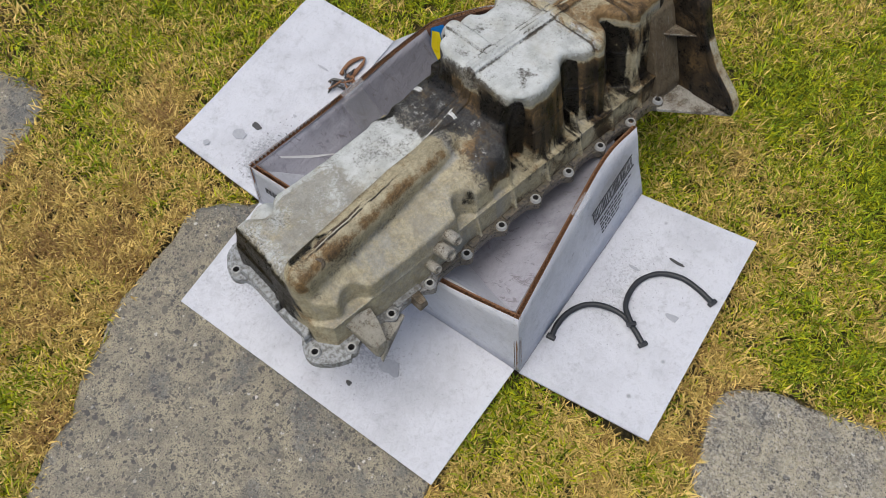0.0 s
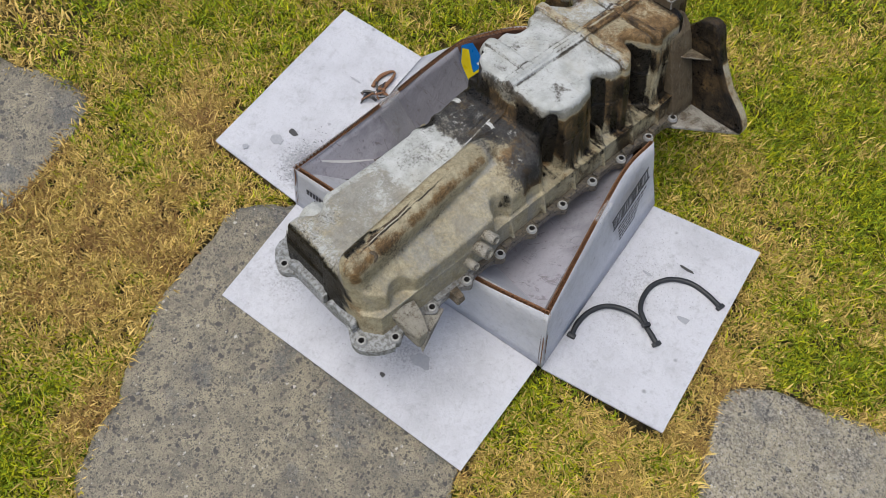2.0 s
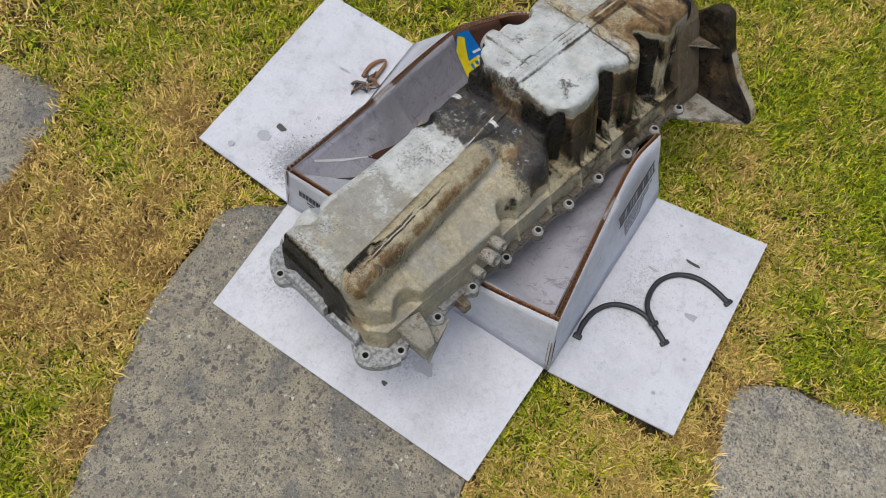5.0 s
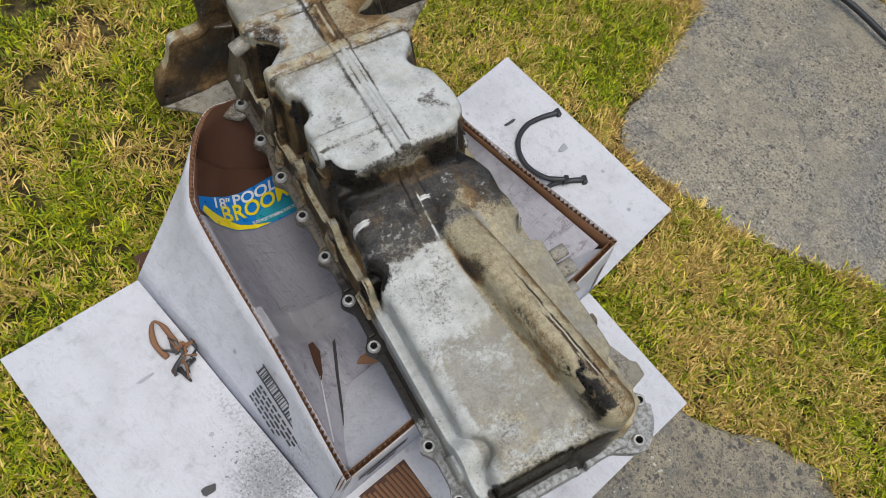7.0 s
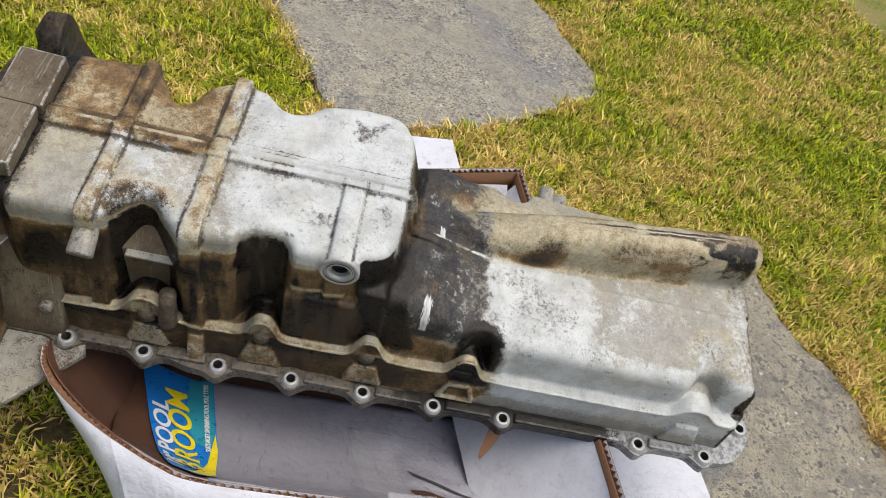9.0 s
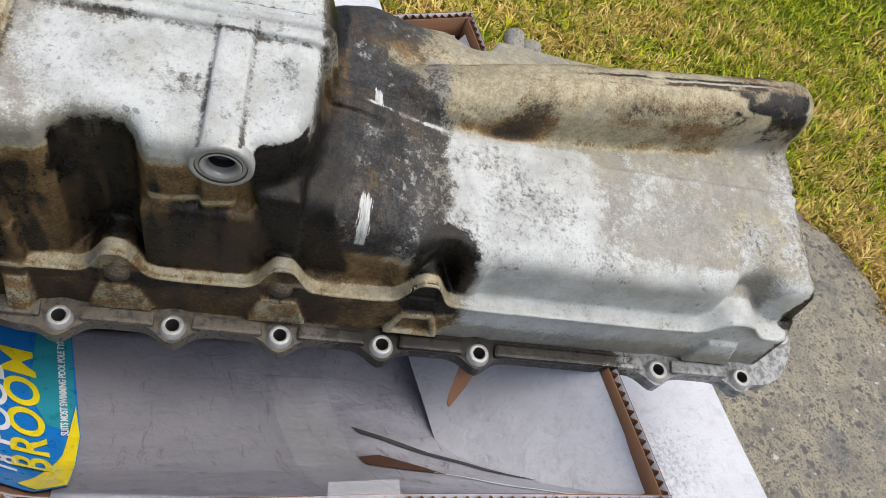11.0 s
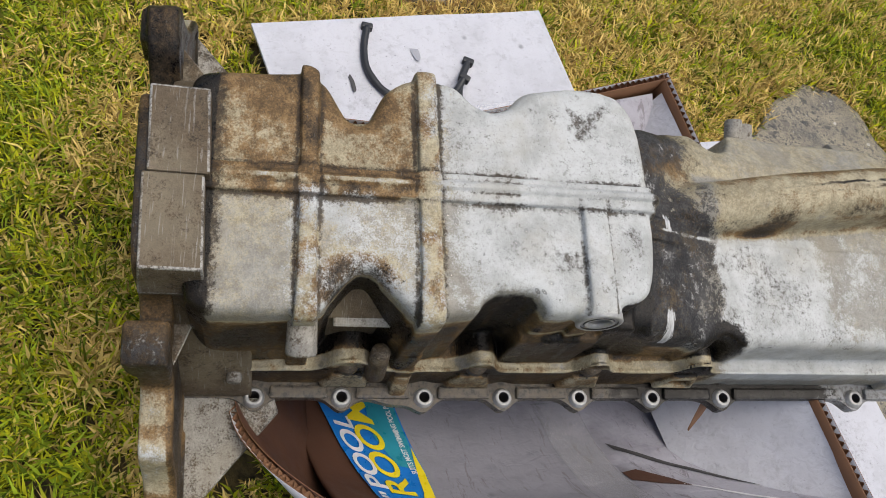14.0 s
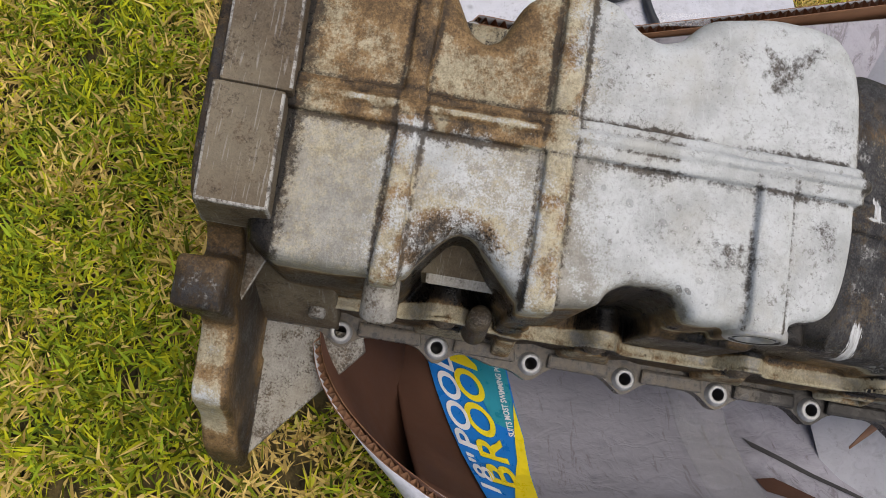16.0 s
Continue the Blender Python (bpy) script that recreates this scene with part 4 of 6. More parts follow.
def surface(name, f, lo, cell):
    """A mesh of the zero surface of a field sampled on a regular grid: one point in each cell that it crosses."""
    inside = f > 0
    n = f.shape
    corner = [(i, j, k) for i in (0, 1) for j in (0, 1) for k in (0, 1)]
    cut = lambda a, c: a[c[0]:n[0] - 1 + c[0], c[1]:n[1] - 1 + c[1], c[2]:n[2] - 1 + c[2]]
    count = sum(cut(inside, c).astype(np.int8) for c in corner)
    cells = np.argwhere((count > 0) & (count < 8))
    vals = np.stack([f[cells[:, 0] + c[0], cells[:, 1] + c[1], cells[:, 2] + c[2]] for c in corner], 1)
    total, hits = np.zeros((len(cells), 3)), np.zeros(len(cells))
    for p, q in [(p, q) for p in range(8) for q in range(p + 1, 8) if sum(x != y for x, y in zip(corner[p], corner[q])) == 1]:
        a, b = vals[:, p], vals[:, q]
        on = (a > 0) != (b > 0)
        t = np.where(on, a / np.where(on, a - b, 1), 0)[:, None]
        total += on[:, None] * (np.array(corner[p]) * (1 - t) + np.array(corner[q]) * t)
        hits += on
    pts = np.array(lo) + cell * (cells + total / hits[:, None])
    index = np.full([k - 1 for k in n], -1, np.int32)
    index[tuple(cells.T)] = np.arange(len(cells))
    quads = []
    for ax in range(3):
        b, c = [i for i in range(3) if i != ax]
        s0, s1 = [slice(1, -1)] * 3, [slice(1, -1)] * 3
        s0[ax], s1[ax] = slice(0, -1), slice(1, None)
        here, there = inside[tuple(s0)], inside[tuple(s1)]
        at = np.argwhere(here != there)
        out = here[tuple(at.T)]
        at[:, b] += 1
        at[:, c] += 1
        def cell_at(db, dc):
            g = at.copy()
            g[:, b] -= db
            g[:, c] -= dc
            return index[tuple(g.T)]
        q = np.stack([cell_at(1, 1), cell_at(0, 1), cell_at(0, 0), cell_at(1, 0)], 1)
        if ax == 1:
            out = ~out
        q[~out] = q[~out][:, ::-1]
        quads.append(q)
    quads = np.concatenate(quads)
    me = bpy.data.meshes.new(name)
    me.vertices.add(len(pts))
    me.vertices.foreach_set("co", pts.astype(np.float32).ravel())
    me.loops.add(len(quads) * 4)
    me.loops.foreach_set("vertex_index", quads.astype(np.int32).ravel())
    me.polygons.add(len(quads))
    me.polygons.foreach_set("loop_start", np.arange(len(quads), dtype=np.int32) * 4)
    me.update(calc_edges=True)
    return me, pts


def least(*fields):
    out = fields[0]
    for q in fields[1:]:
        out = np.minimum(out, q)
    return out


def ellipse(u, v, cu, cv, ru, rv):
    """Distance outside an ellipse."""
    return (np.sqrt(((u - cu) / ru) ** 2 + ((v - cv) / rv) ** 2) - 1) * min(ru, rv)


def trapezoid(x, y, half0, half1, y0, y1):
    """Inside distance of a trapezoid with half widths half0 at y0 and half1 at y1."""
    t = (y - y0) / (y1 - y0)
    return np.minimum(half0 + (half1 - half0) * t - np.abs(x), np.minimum(y1 - y, y - y0))


def lip_height(u, v):
    """Height of the bead round the lower tray; it climbs over a rounded hump beside some bolts."""
    out = 0 * (u + v)
    for c, a, s in ((0.225, 0.025, 0.0130), (0.317, 0.024, 0.0128), (0.4155, 0.024, 0.0136), (0.519, 0.027, 0.0190), (-0.004, 0.016, 0.018)):
        out = out + a * np.exp(-(np.abs((v - c) / s) ** 3)) + 0.0025 * np.exp(-(((v - c) / (1.9 * s)) ** 2))
    return 0.0433 + out * step(-u, 0.05, 0.08)


def pan_field(u, v, w):
    """The casting as a field, positive inside. u, v, w broadcast against one another."""
    # lower tray, scalloped round every bolt, and its lip: only the lower layers of the grid
    full_w, low = w, int((w.ravel() < 0.084).sum())
    w = w[:, :, :low]
    d = sdf(LOWER, u, v)
    rise = lip_height(u, v)
    f = smin(d + 0.05 * (0.043 - w), rise - w, 0.004)
    for hu, hv in HOLES:
        i, j = np.abs(u.ravel() - hu) < 0.03, np.abs(v.ravel() - hv) < 0.03
        i, j = slice(*np.flatnonzero(i)[[0, -1]]), slice(*np.flatnonzero(j)[[0, -1]])
        a, b = u[i], v[:, j]
        f[i, j] = smin(f[i, j], np.maximum(np.hypot(a - hu, b - hv) - 0.0142, w - 0.017 - 0.9 * np.abs(a - hu)), 0.0025)
    f = smax(f, np.minimum(0.0017 - np.hypot(d + 0.0004, w - rise + 0.0006), v + 0.045), 0.0014)
    for side, vs in ((-1, (0.225, 0.317, 0.4155, 0.519, -0.004)), (1, (0.212, 0.283, 0.354, 0.426, 0.498, 0.566))):
        for c in vs:
            if side < 0:
                pad = trapezoid(v - c, w, 0.0195, 0.0115, 0.004, 0.033)
                f = smax(f, smin(pad, np.minimum(0.1150 - 0.10 * w + u, -u - 0.08), 0.002), 0.002)
                if c == 0.225:
                    for lo_, hi_, a_, b_ in ((0.008, 0.026, 0.0135, 0.0085), (0.047, 0.062, 0.0105, 0.0060)):
                        f = smin(f, -smin(trapezoid(v - c, w, a_, b_, lo_, hi_), np.minimum(-u - 0.1045, 0.13 + u), 0.001), 0.0015)
            else:
                web = least(0.0022 - np.abs(v - c), 0.107 - u - 0.55 * np.clip(w - 0.045, 0, 1), u - 0.04, 0.075 - w)
                f = smax(f, web, 0.004)
                pad = least(0.0022 - np.abs(v - c), 0.119 - u - 0.25 * w, u - 0.08, 0.04 - w)
                f = smax(f, pad, 0.003)
    # one rib runs down over the tray to the rail
    f = smax(f, smin(0.0068 - np.abs(v - 0.4745), np.minimum(0.1075 + 0.015 * np.clip((0.05 - w) / 0.05, 0, 1) + u, -u - 0.08), 0.003), 0.003)
    lower, w = f, full_w
    # shallow front tray, lower towards its outer edge
    top = 0.0875 + 0.009 * step(v, 0.08, 0.22) - 0.45 * np.clip(u - 0.070, 0, 1) - 0.06 * np.clip(-u - 0.06, 0, 1)
    d = sdf(SHALLOW, u, v)
    for q in ((-0.112, -0.010, 0.034, 0.021), (0.118, -0.004, 0.030, 0.026), (0.114, 0.196, 0.034, 0.022)):
        d = smin(d, ellipse(u, v, *q), 0.010 if q[0] < 0 else 0.005)
    g = smin(d - 0.003 * (u < 0) + (0.03 + 0.05 * step(u, -0.03, 0.03) + 0.05 * step(-0.035 - v, 0.0, 0.012)) * (top - w), top - w, 0.014 - 0.010 * step(u, 0.055, 0.08))
    # ramp up to the deep end
    top = 0.0955 + 0.029 * step(v, 0.19, 0.31) - 0.12 * np.clip(-u - 0.03, 0, 1) - 0.16 * np.clip(u - 0.045, 0, 1)
    d = sdf(MIDDLE, u, v)
    for q in ((0.112, 0.192, 0.036, 0.021), (0.110, 0.300, 0.028, 0.022)):
        d = smin(d, ellipse(u, v, *q), 0.010)
    ramp = smin(d - 0.003 * (u < 0) + (0.0 + 0.14 * step(u, -0.03, 0.03)) * (top - w), top - w, 0.018)
    g = smax(g, ramp, 0.012)
    # deep end
    d = sdf(rounded(DEEP, 4), u, v)
    draft = 0.004 + 0.13 * step(u, -0.02, 0.03)
    fall = draft + 0.16 * step(0.345 - v, 0.0, 0.02) * step(0.075 - np.abs(u + 0.005), 0.0, 0.015)
    deep = smin(d - 0.0025 * step(-u, 0.03, 0.08) + fall * (0.1725 - w), 0.1725 - w, 0.011)
    g = smax(g, deep, 0.008)
    # step half way up one wall, and the arched pockets beside the drain and in the ramp
    d = least(u + 0.1010, v - 0.320, 0.399 - v, -u - 0.05)
    g = smax(g, smin(d, 0.1125 - w, 0.005), 0.004)
    g = smin(g, np.maximum(ellipse(u, v, -0.112, 0.3235, 0.027, 0.0150) + 0.05 * np.clip(w - 0.12, 0, 1), w - 0.167), 0.004)
    g = smax(g, smin(least(u + 0.0950, v - 0.312, 0.338 - v, -u - 0.05), 0.127 - w, 0.006), 0.006)
    g = smin(g, np.maximum(ellipse(u, v, -0.108, 0.217, 0.022, 0.017) + 0.12 * np.clip(w - 0.07, 0, 1), w - 0.12), 0.006)
    g = smin(g, np.maximum(ellipse(u, v, 0.088, 0.318, 0.024, 0.020) + 0.06 * np.clip(w - 0.11, 0, 1), w - 0.165), 0.006)
    # half-round oil channel
    axis = 0.0475 - 0.125 * v
    beyond = np.maximum(np.clip(-0.040 - v, 0, 1), np.clip(v - 0.225, 0, 1) * 0.45)
    wc = 0.1105 - 0.010 * step(v, 0.12, 0.25)
    chan = 0.0228 - np.sqrt((0.992 * (u - axis)) ** 2 + beyond**2 + np.clip(w - wc, 0, 1) ** 2)
    g = smax(g, chan, 0.007)
    # ribs: the skin stands proud in bands
    mid_band = np.minimum(0.0102 - np.abs(u + 0.0095), np.minimum(v - 0.20, 0.634 - v))
    body = g
    g = smax(g, smin(body + 0.0010 + 0.0030 * step(v, 0.235, 0.30), mid_band, 0.0013), 0.0006)
    g = smax(g, smin(deep + 0.0068, np.minimum(0.0030 - np.abs(u + 0.0085), 0.634 - v), 0.0020), 0.0008)
    for c, half in ((0.5595, 0.0066), (0.4775, 0.0076)):
        g = smax(g, smin(deep + 0.0052, 1.1 * (half - 0.0006 + 0.05 * np.clip(np.abs(u) - 0.07, 0, 1) - np.abs(v - c)), 0.0024), 0.0008)
    g = smax(g, smin(deep + 0.0046, np.minimum(0.0094 - np.abs(v - 0.358), -0.004 - u), 0.0035), 0.0008)
    # drain boss grows out of its rib
    t = np.clip((-0.045 - u) / 0.052, 0, 1)
    cone = 0.0075 + 0.0090 * t - np.hypot(v - 0.3565, w - 0.162 + 0.003 * t)
    g = smax(g, np.minimum(cone, np.minimum(u + 0.0975, -0.04 - u)), 0.004)
    g = np.minimum(g, np.maximum(np.hypot(v - 0.3565, w - 0.1590) - 0.0096, u + 0.084))
    # crease half way up the other wall
    crease = 0.0016 - np.hypot(deep, w - 0.104)
    g = smax(g, np.minimum(crease, np.minimum(u - 0.03, v - 0.335)), 0.0015)
    # fine casting seam along the shallow floor
    g = smax(g, smin(body + 0.0013, np.minimum(0.0012 - np.abs(u + 0.0095), np.minimum(v + 0.056, 0.25 - v)), 0.001), 0.0004)
    g[:, :, :low] = smax(lower, g[:, :, :low], 0.003)
    uu, vv = np.meshgrid(u.ravel(), v.ravel(), indexing="ij")
    g = g + (0.0005 * fractal(uu + 1, vv + 1, 0.03, 41)).astype(np.float32)[:, :, None]
    return np.minimum(g, w + 0.003)


def grids(lo, hi, cell):
    return np.meshgrid(*[np.arange(a, b, cell, dtype=np.float32) for a, b in zip(lo, hi)], indexing="ij", sparse=True)


def stain_masks(u, v, h):
    """Where the casting is chalky, varnished brown, sooty grey or black with oil; recess shade is painted in too."""
    x_, y_ = u + 0.9 * h + 2, v + 0.35 * h + 2
    n1, n2, n3 = fractal(x_, y_, 0.035, 61), fractal(x_, y_, 0.012, 71), fractal(x_, y_, 0.07, 81)
    j = 0.010 * n1 + 0.006 * n2
    top = step(h, 0.150, 0.166)
    axis = 0.0475 - 0.125 * v
    deep_front = step(v + 0.6 * j, 0.304, 0.316)
    white = deep_front * step(0.470 - v + j, -0.035, 0.045) * step(h + 0.35 * j - 0.012 * step(u, 0.0, 0.05) - (u < 0) * (0.004 + 0.012 * step(v, 0.388, 0.402)), 0.138, 0.162)
    white = np.maximum(white, 0.84 * np.maximum(step(v + j, 0.085, 0.130), np.maximum(0.75 * step(-u + 0.5 * j, 0.070, 0.082), 0.6 * step(-0.020 - v + j, -0.01, 0.02))) * step(0.219 - v + 1.2 * j, -0.010, 0.012) * step(axis - 0.024 - u + 0.5 * j, -0.008, 0.010) * step(h, 0.055, 0.085))
    white = np.maximum(white, (0.50 + 0.4 * n1) * step(v, 0.46, 0.49) * step(0.60 - v, -0.02, 0.06) * step(-u - 0.015 + j, -0.01, 0.02) * top)
    white = np.maximum(white, (0.34 + 0.35 * n1) * step(h, 0.05, 0.075) * (v < 0.21) * (u < 0.02))
    white = np.maximum(white, 0.85 * step(-u, 0.080, 0.092) * step(0.20 - v, -0.01, 0.02) * step(h, 0.006, 0.03))
    brown = top * step(v + 1.5 * j, 0.44, 0.50) * (0.20 + 0.34 * step(u + 1.2 * j, -0.016, 0.006) + 0.16 * step(v, 0.535, 0.57) * step(u + 2 * j, 0.02, 0.06) + 0.06 * step(v, 0.49, 0.60) * (u > -0.01) + 0.12 * n1)
    brown = np.maximum(brown, (0.84 + 0.03 * (u < 0) + 0.25 * n3 - 0.24 * (u > 0) * step(v, 0.40, 0.46) * step(h, 0.045, 0.07) + 0.2 * n1 * (u > 0)) * step(v + j, 0.266, 0.280) * step(0.152 - h + 0.6 * j, -0.006, 0.010))
    arch = np.hypot((u + 0.082) / 0.026, (v - 0.527) / 0.034) + 7 * j
    arch_b = top * step(1.12 - arch, -0.25, 0.65)
    brown = np.maximum(brown, 0.88 * arch_b)
    arch = np.hypot((u - 0.052) / 0.026, (v - 0.526) / 0.034) + 7 * j
    brown = np.maximum(brown, top * 0.75 * step(1.2 - arch, -0.2, 0.5))
    on_tube = step(0.0245 - np.abs(u - axis), -0.003, 0.005) * step(0.235 - v, 0, 0.02) * step(h, 0.090, 0.104)
    brown = np.maximum(brown, on_tube * (0.47 + 0.14 * n1 + 0.16 * step(u - axis, 0.008, 0.018)))
    brown = np.maximum(brown, (0.30 + 0.30 * n3) * step(u, 0.045, 0.055) * (v < 0.25))
    brown = np.maximum(brown, (0.16 + 0.16 * n3) * step(h, 0.06, 0.08) * (v < 0.10))
    grey = step(v - 1.2 * j, 0.204, 0.226) * step(0.296 - v + 0.9 * j, -0.008, 0.008) * step(h, 0.066, 0.09) * (1 - 0.55 * on_tube) * (0.68 + 0.26 * step(v + 2 * j, 0.232, 0.262) + 0.35 * n1 - 0.42 * step(u + j, 0.025, 0.05))
    oil = 0.48 * arch_b
    brown = np.maximum(brown, (0.80 + 0.25 * n3) * step(v + j, 0.190, 0.212) * step(0.078 - h + j, -0.008, 0.008) * step(-u, 0.085, 0.095))
    def spot(cu, cv, ru, rv, power=1.0):
        r = np.sqrt(((u - cu) / ru) ** 2 + ((v - cv) / rv) ** 2) + 16 * j
        return power * step(1.2 - r, -0.25, 0.5)
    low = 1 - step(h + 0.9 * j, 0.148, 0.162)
    # black in the recesses of both walls: oil, with the recess shade painted in
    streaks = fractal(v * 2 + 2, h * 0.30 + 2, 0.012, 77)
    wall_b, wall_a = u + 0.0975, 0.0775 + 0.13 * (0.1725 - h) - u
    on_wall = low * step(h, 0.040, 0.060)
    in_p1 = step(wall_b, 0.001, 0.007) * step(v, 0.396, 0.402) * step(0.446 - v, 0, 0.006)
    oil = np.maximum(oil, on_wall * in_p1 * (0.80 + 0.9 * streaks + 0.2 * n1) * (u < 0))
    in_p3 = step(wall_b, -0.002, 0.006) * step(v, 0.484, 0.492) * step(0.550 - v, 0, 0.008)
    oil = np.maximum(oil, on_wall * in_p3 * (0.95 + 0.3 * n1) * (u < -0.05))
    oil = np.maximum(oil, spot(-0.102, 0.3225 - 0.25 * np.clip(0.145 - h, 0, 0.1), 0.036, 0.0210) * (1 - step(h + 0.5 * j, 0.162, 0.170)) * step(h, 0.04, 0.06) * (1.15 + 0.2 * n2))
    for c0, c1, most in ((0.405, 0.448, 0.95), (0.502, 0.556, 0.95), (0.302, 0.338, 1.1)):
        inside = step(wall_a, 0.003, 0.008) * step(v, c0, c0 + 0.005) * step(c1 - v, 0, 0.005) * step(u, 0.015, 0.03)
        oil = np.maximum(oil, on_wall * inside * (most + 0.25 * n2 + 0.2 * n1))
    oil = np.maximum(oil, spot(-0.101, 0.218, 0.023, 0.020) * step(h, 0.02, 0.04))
    # this spot paints the shadow at the hump's edge, not an oil mark
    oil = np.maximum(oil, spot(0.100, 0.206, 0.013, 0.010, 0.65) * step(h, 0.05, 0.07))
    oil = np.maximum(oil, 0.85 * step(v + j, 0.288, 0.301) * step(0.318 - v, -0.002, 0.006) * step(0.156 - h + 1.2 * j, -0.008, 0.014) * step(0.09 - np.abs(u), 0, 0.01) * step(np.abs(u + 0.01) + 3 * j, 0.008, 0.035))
    oil = np.maximum(oil, 0.95 * step(-0.046 - v + 0.6 * j, -0.004, 0.008) * step(0.088 - h, -0.006, 0.014) * step(0.045 - u + 3 * j, -0.02, 0.03))
    oil = np.maximum(oil, on_tube * step(0.004 - v + 3 * j, -0.01, 0.02) * step(v + 0.056 + j, 0, 0.016) * step(axis - u, -0.006, 0.010) * (0.75 + 0.4 * n2))
    oil = np.maximum(oil, on_tube * (0.42 + 0.25 * n1) * np.maximum(step(0.0012 - np.abs(u - axis - 0.003), -0.0012, 0.001), step(0.001 - np.abs(u - axis + 0.003), -0.001, 0.001)))
    # dark band below the channel's side: stain plus its painted shadow
    oil = np.maximum(oil, 0.34 * step(axis - u, 0.014, 0.022) * step(0.036 - axis + u, 0, 0.01) * step(v, 0.13, 0.2) * (v < 0.24) * (0.9 + 0.5 * n1))
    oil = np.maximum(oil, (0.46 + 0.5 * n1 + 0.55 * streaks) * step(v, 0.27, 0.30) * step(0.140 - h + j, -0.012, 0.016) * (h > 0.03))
    # dark groove in front of the end block, drawn in colour only
    oil = np.maximum(oil, 0.95 * step(v + 0.2 * j, 0.618, 0.622) * step(h, 0.12, 0.15))
    brown = np.maximum(brown, top * step(v, 0.45, 0.49) * step(0.0125 - np.abs(u + 0.0095) + 0.3 * j, -0.002, 0.003) * (0.74 + 0.3 * n2))
    brown = np.maximum(brown, top * step(0.0090 - np.abs(v - 0.5595) + 0.3 * j, -0.002, 0.003) * (0.50 + 0.3 * n2 + 0.32 * step(u + 2 * j, -0.03, 0.03)))
    brown = np.maximum(brown, top * step(0.0100 - np.abs(v - 0.4775) + 0.3 * j, -0.002, 0.003) * (0.50 + 0.3 * n2))
    # darker lines and halos along both sides of the ribs and above the lip
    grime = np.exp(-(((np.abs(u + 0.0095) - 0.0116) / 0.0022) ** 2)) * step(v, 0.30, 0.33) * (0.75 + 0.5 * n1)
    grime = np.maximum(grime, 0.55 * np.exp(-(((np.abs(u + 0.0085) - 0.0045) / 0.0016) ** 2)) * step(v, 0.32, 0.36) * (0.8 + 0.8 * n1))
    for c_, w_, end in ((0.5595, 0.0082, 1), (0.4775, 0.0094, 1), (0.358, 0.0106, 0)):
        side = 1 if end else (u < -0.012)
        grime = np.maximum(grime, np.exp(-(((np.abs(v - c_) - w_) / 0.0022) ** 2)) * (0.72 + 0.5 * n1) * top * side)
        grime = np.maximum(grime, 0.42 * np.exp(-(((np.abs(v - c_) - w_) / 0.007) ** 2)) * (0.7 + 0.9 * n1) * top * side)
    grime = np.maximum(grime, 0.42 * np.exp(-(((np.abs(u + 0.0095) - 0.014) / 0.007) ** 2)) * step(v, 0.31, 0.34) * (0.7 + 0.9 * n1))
    grime = np.maximum(grime, 0.7 * np.exp(-(((h - 0.0485) / 0.003) ** 2)) * (0.7 + 0.6 * n1) * (np.abs(u) > 0.085) * (v > 0.2))
    mott = np.exp(-(((u - 0.045) / 0.035) ** 2 + ((v - 0.350) / 0.034) ** 2)) + 0.7 * np.exp(-(((u + 0.06) / 0.02) ** 2 + ((v - 0.375) / 0.02) ** 2)) + 0.8 * np.exp(-(((u + 0.04) / 0.03) ** 2 + ((v - 0.330) / 0.012) ** 2)) + 0.8 * np.exp(-(((u - 0.066) / 0.014) ** 2 + ((v - 0.400) / 0.05) ** 2))
    grime = np.maximum(grime, top * np.clip(mott, 0, 1) * (0.34 + 0.45 * n1 + 0.5 * n2))
    grime = np.maximum(grime, 0.34 * step(n3 + 0.6 * n1 + 0.3 * n2, 0.15, 0.8) * step(h, 0.06, 0.08))
    grime = np.maximum(grime, 0.65 * top * step(v, 0.44, 0.60) * (0.22 + 0.5 * n3 + 0.3 * n1) * step(u, 0.0, 0.05))
    grime = np.maximum(grime, (0.50 + 0.5 * n3 + 0.3 * streaks) * step(v + j, 0.30, 0.33) * (1 - step(h + j, 0.135, 0.160)) * step(h, 0.03, 0.05))
    grime = np.maximum(grime, 0.75 * step(0.655 - v, 0.0, 0.003) * step(v, 0.606, 0.622) * top)
    grime = np.maximum(grime, step(v - 0.6 * j, 0.262, 0.290) * step(0.316 - v, 0, 0.006) * step(h, 0.07, 0.09) * (0.74 + 0.6 * n1))
    grime = np.maximum(grime, 0.5 * step(v - j, 0.205, 0.222) * step(0.300 - v, 0, 0.01) * step(h, 0.066, 0.09) * np.clip(0.5 + 1.6 * n3, 0, 1))
    # smooth brown shading along the flanks of the channel
    ramp_a = step(v - 0.6 * j, 0.228, 0.248) * step(0.312 - v, 0, 0.006) * step(h, 0.050, 0.07) * step(u + 1.5 * j, 0.0, 0.025)
    brown = np.maximum(brown, ramp_a * (0.52 + 0.5 * n3 + 0.2 * n1))
    grime = np.maximum(grime, ramp_a * (0.62 + 0.6 * n1 + 0.5 * n2))
    white = white * (1 - 0.7 * ramp_a)
    flank = np.exp(-(((np.abs(u - axis) - 0.020) / 0.008) ** 2)) * step(v, -0.045, 0.0) * step(0.245 - v, 0, 0.03) * step(h, 0.080, 0.092)
    grime = np.maximum(grime, flank * (0.40 + 0.4 * n1))
    grime = np.maximum(grime, 0.45 * np.exp(-(((v + 0.040) / 0.014) ** 2)) * step(h, 0.07, 0.085) * (0.8 + 0.8 * n1))
    grime = np.maximum(grime, 0.42 * step(h, 0.070, 0.080) * (v < 0.22) * np.clip(0.35 + 1.5 * n3 + 0.6 * n1, 0, 1))
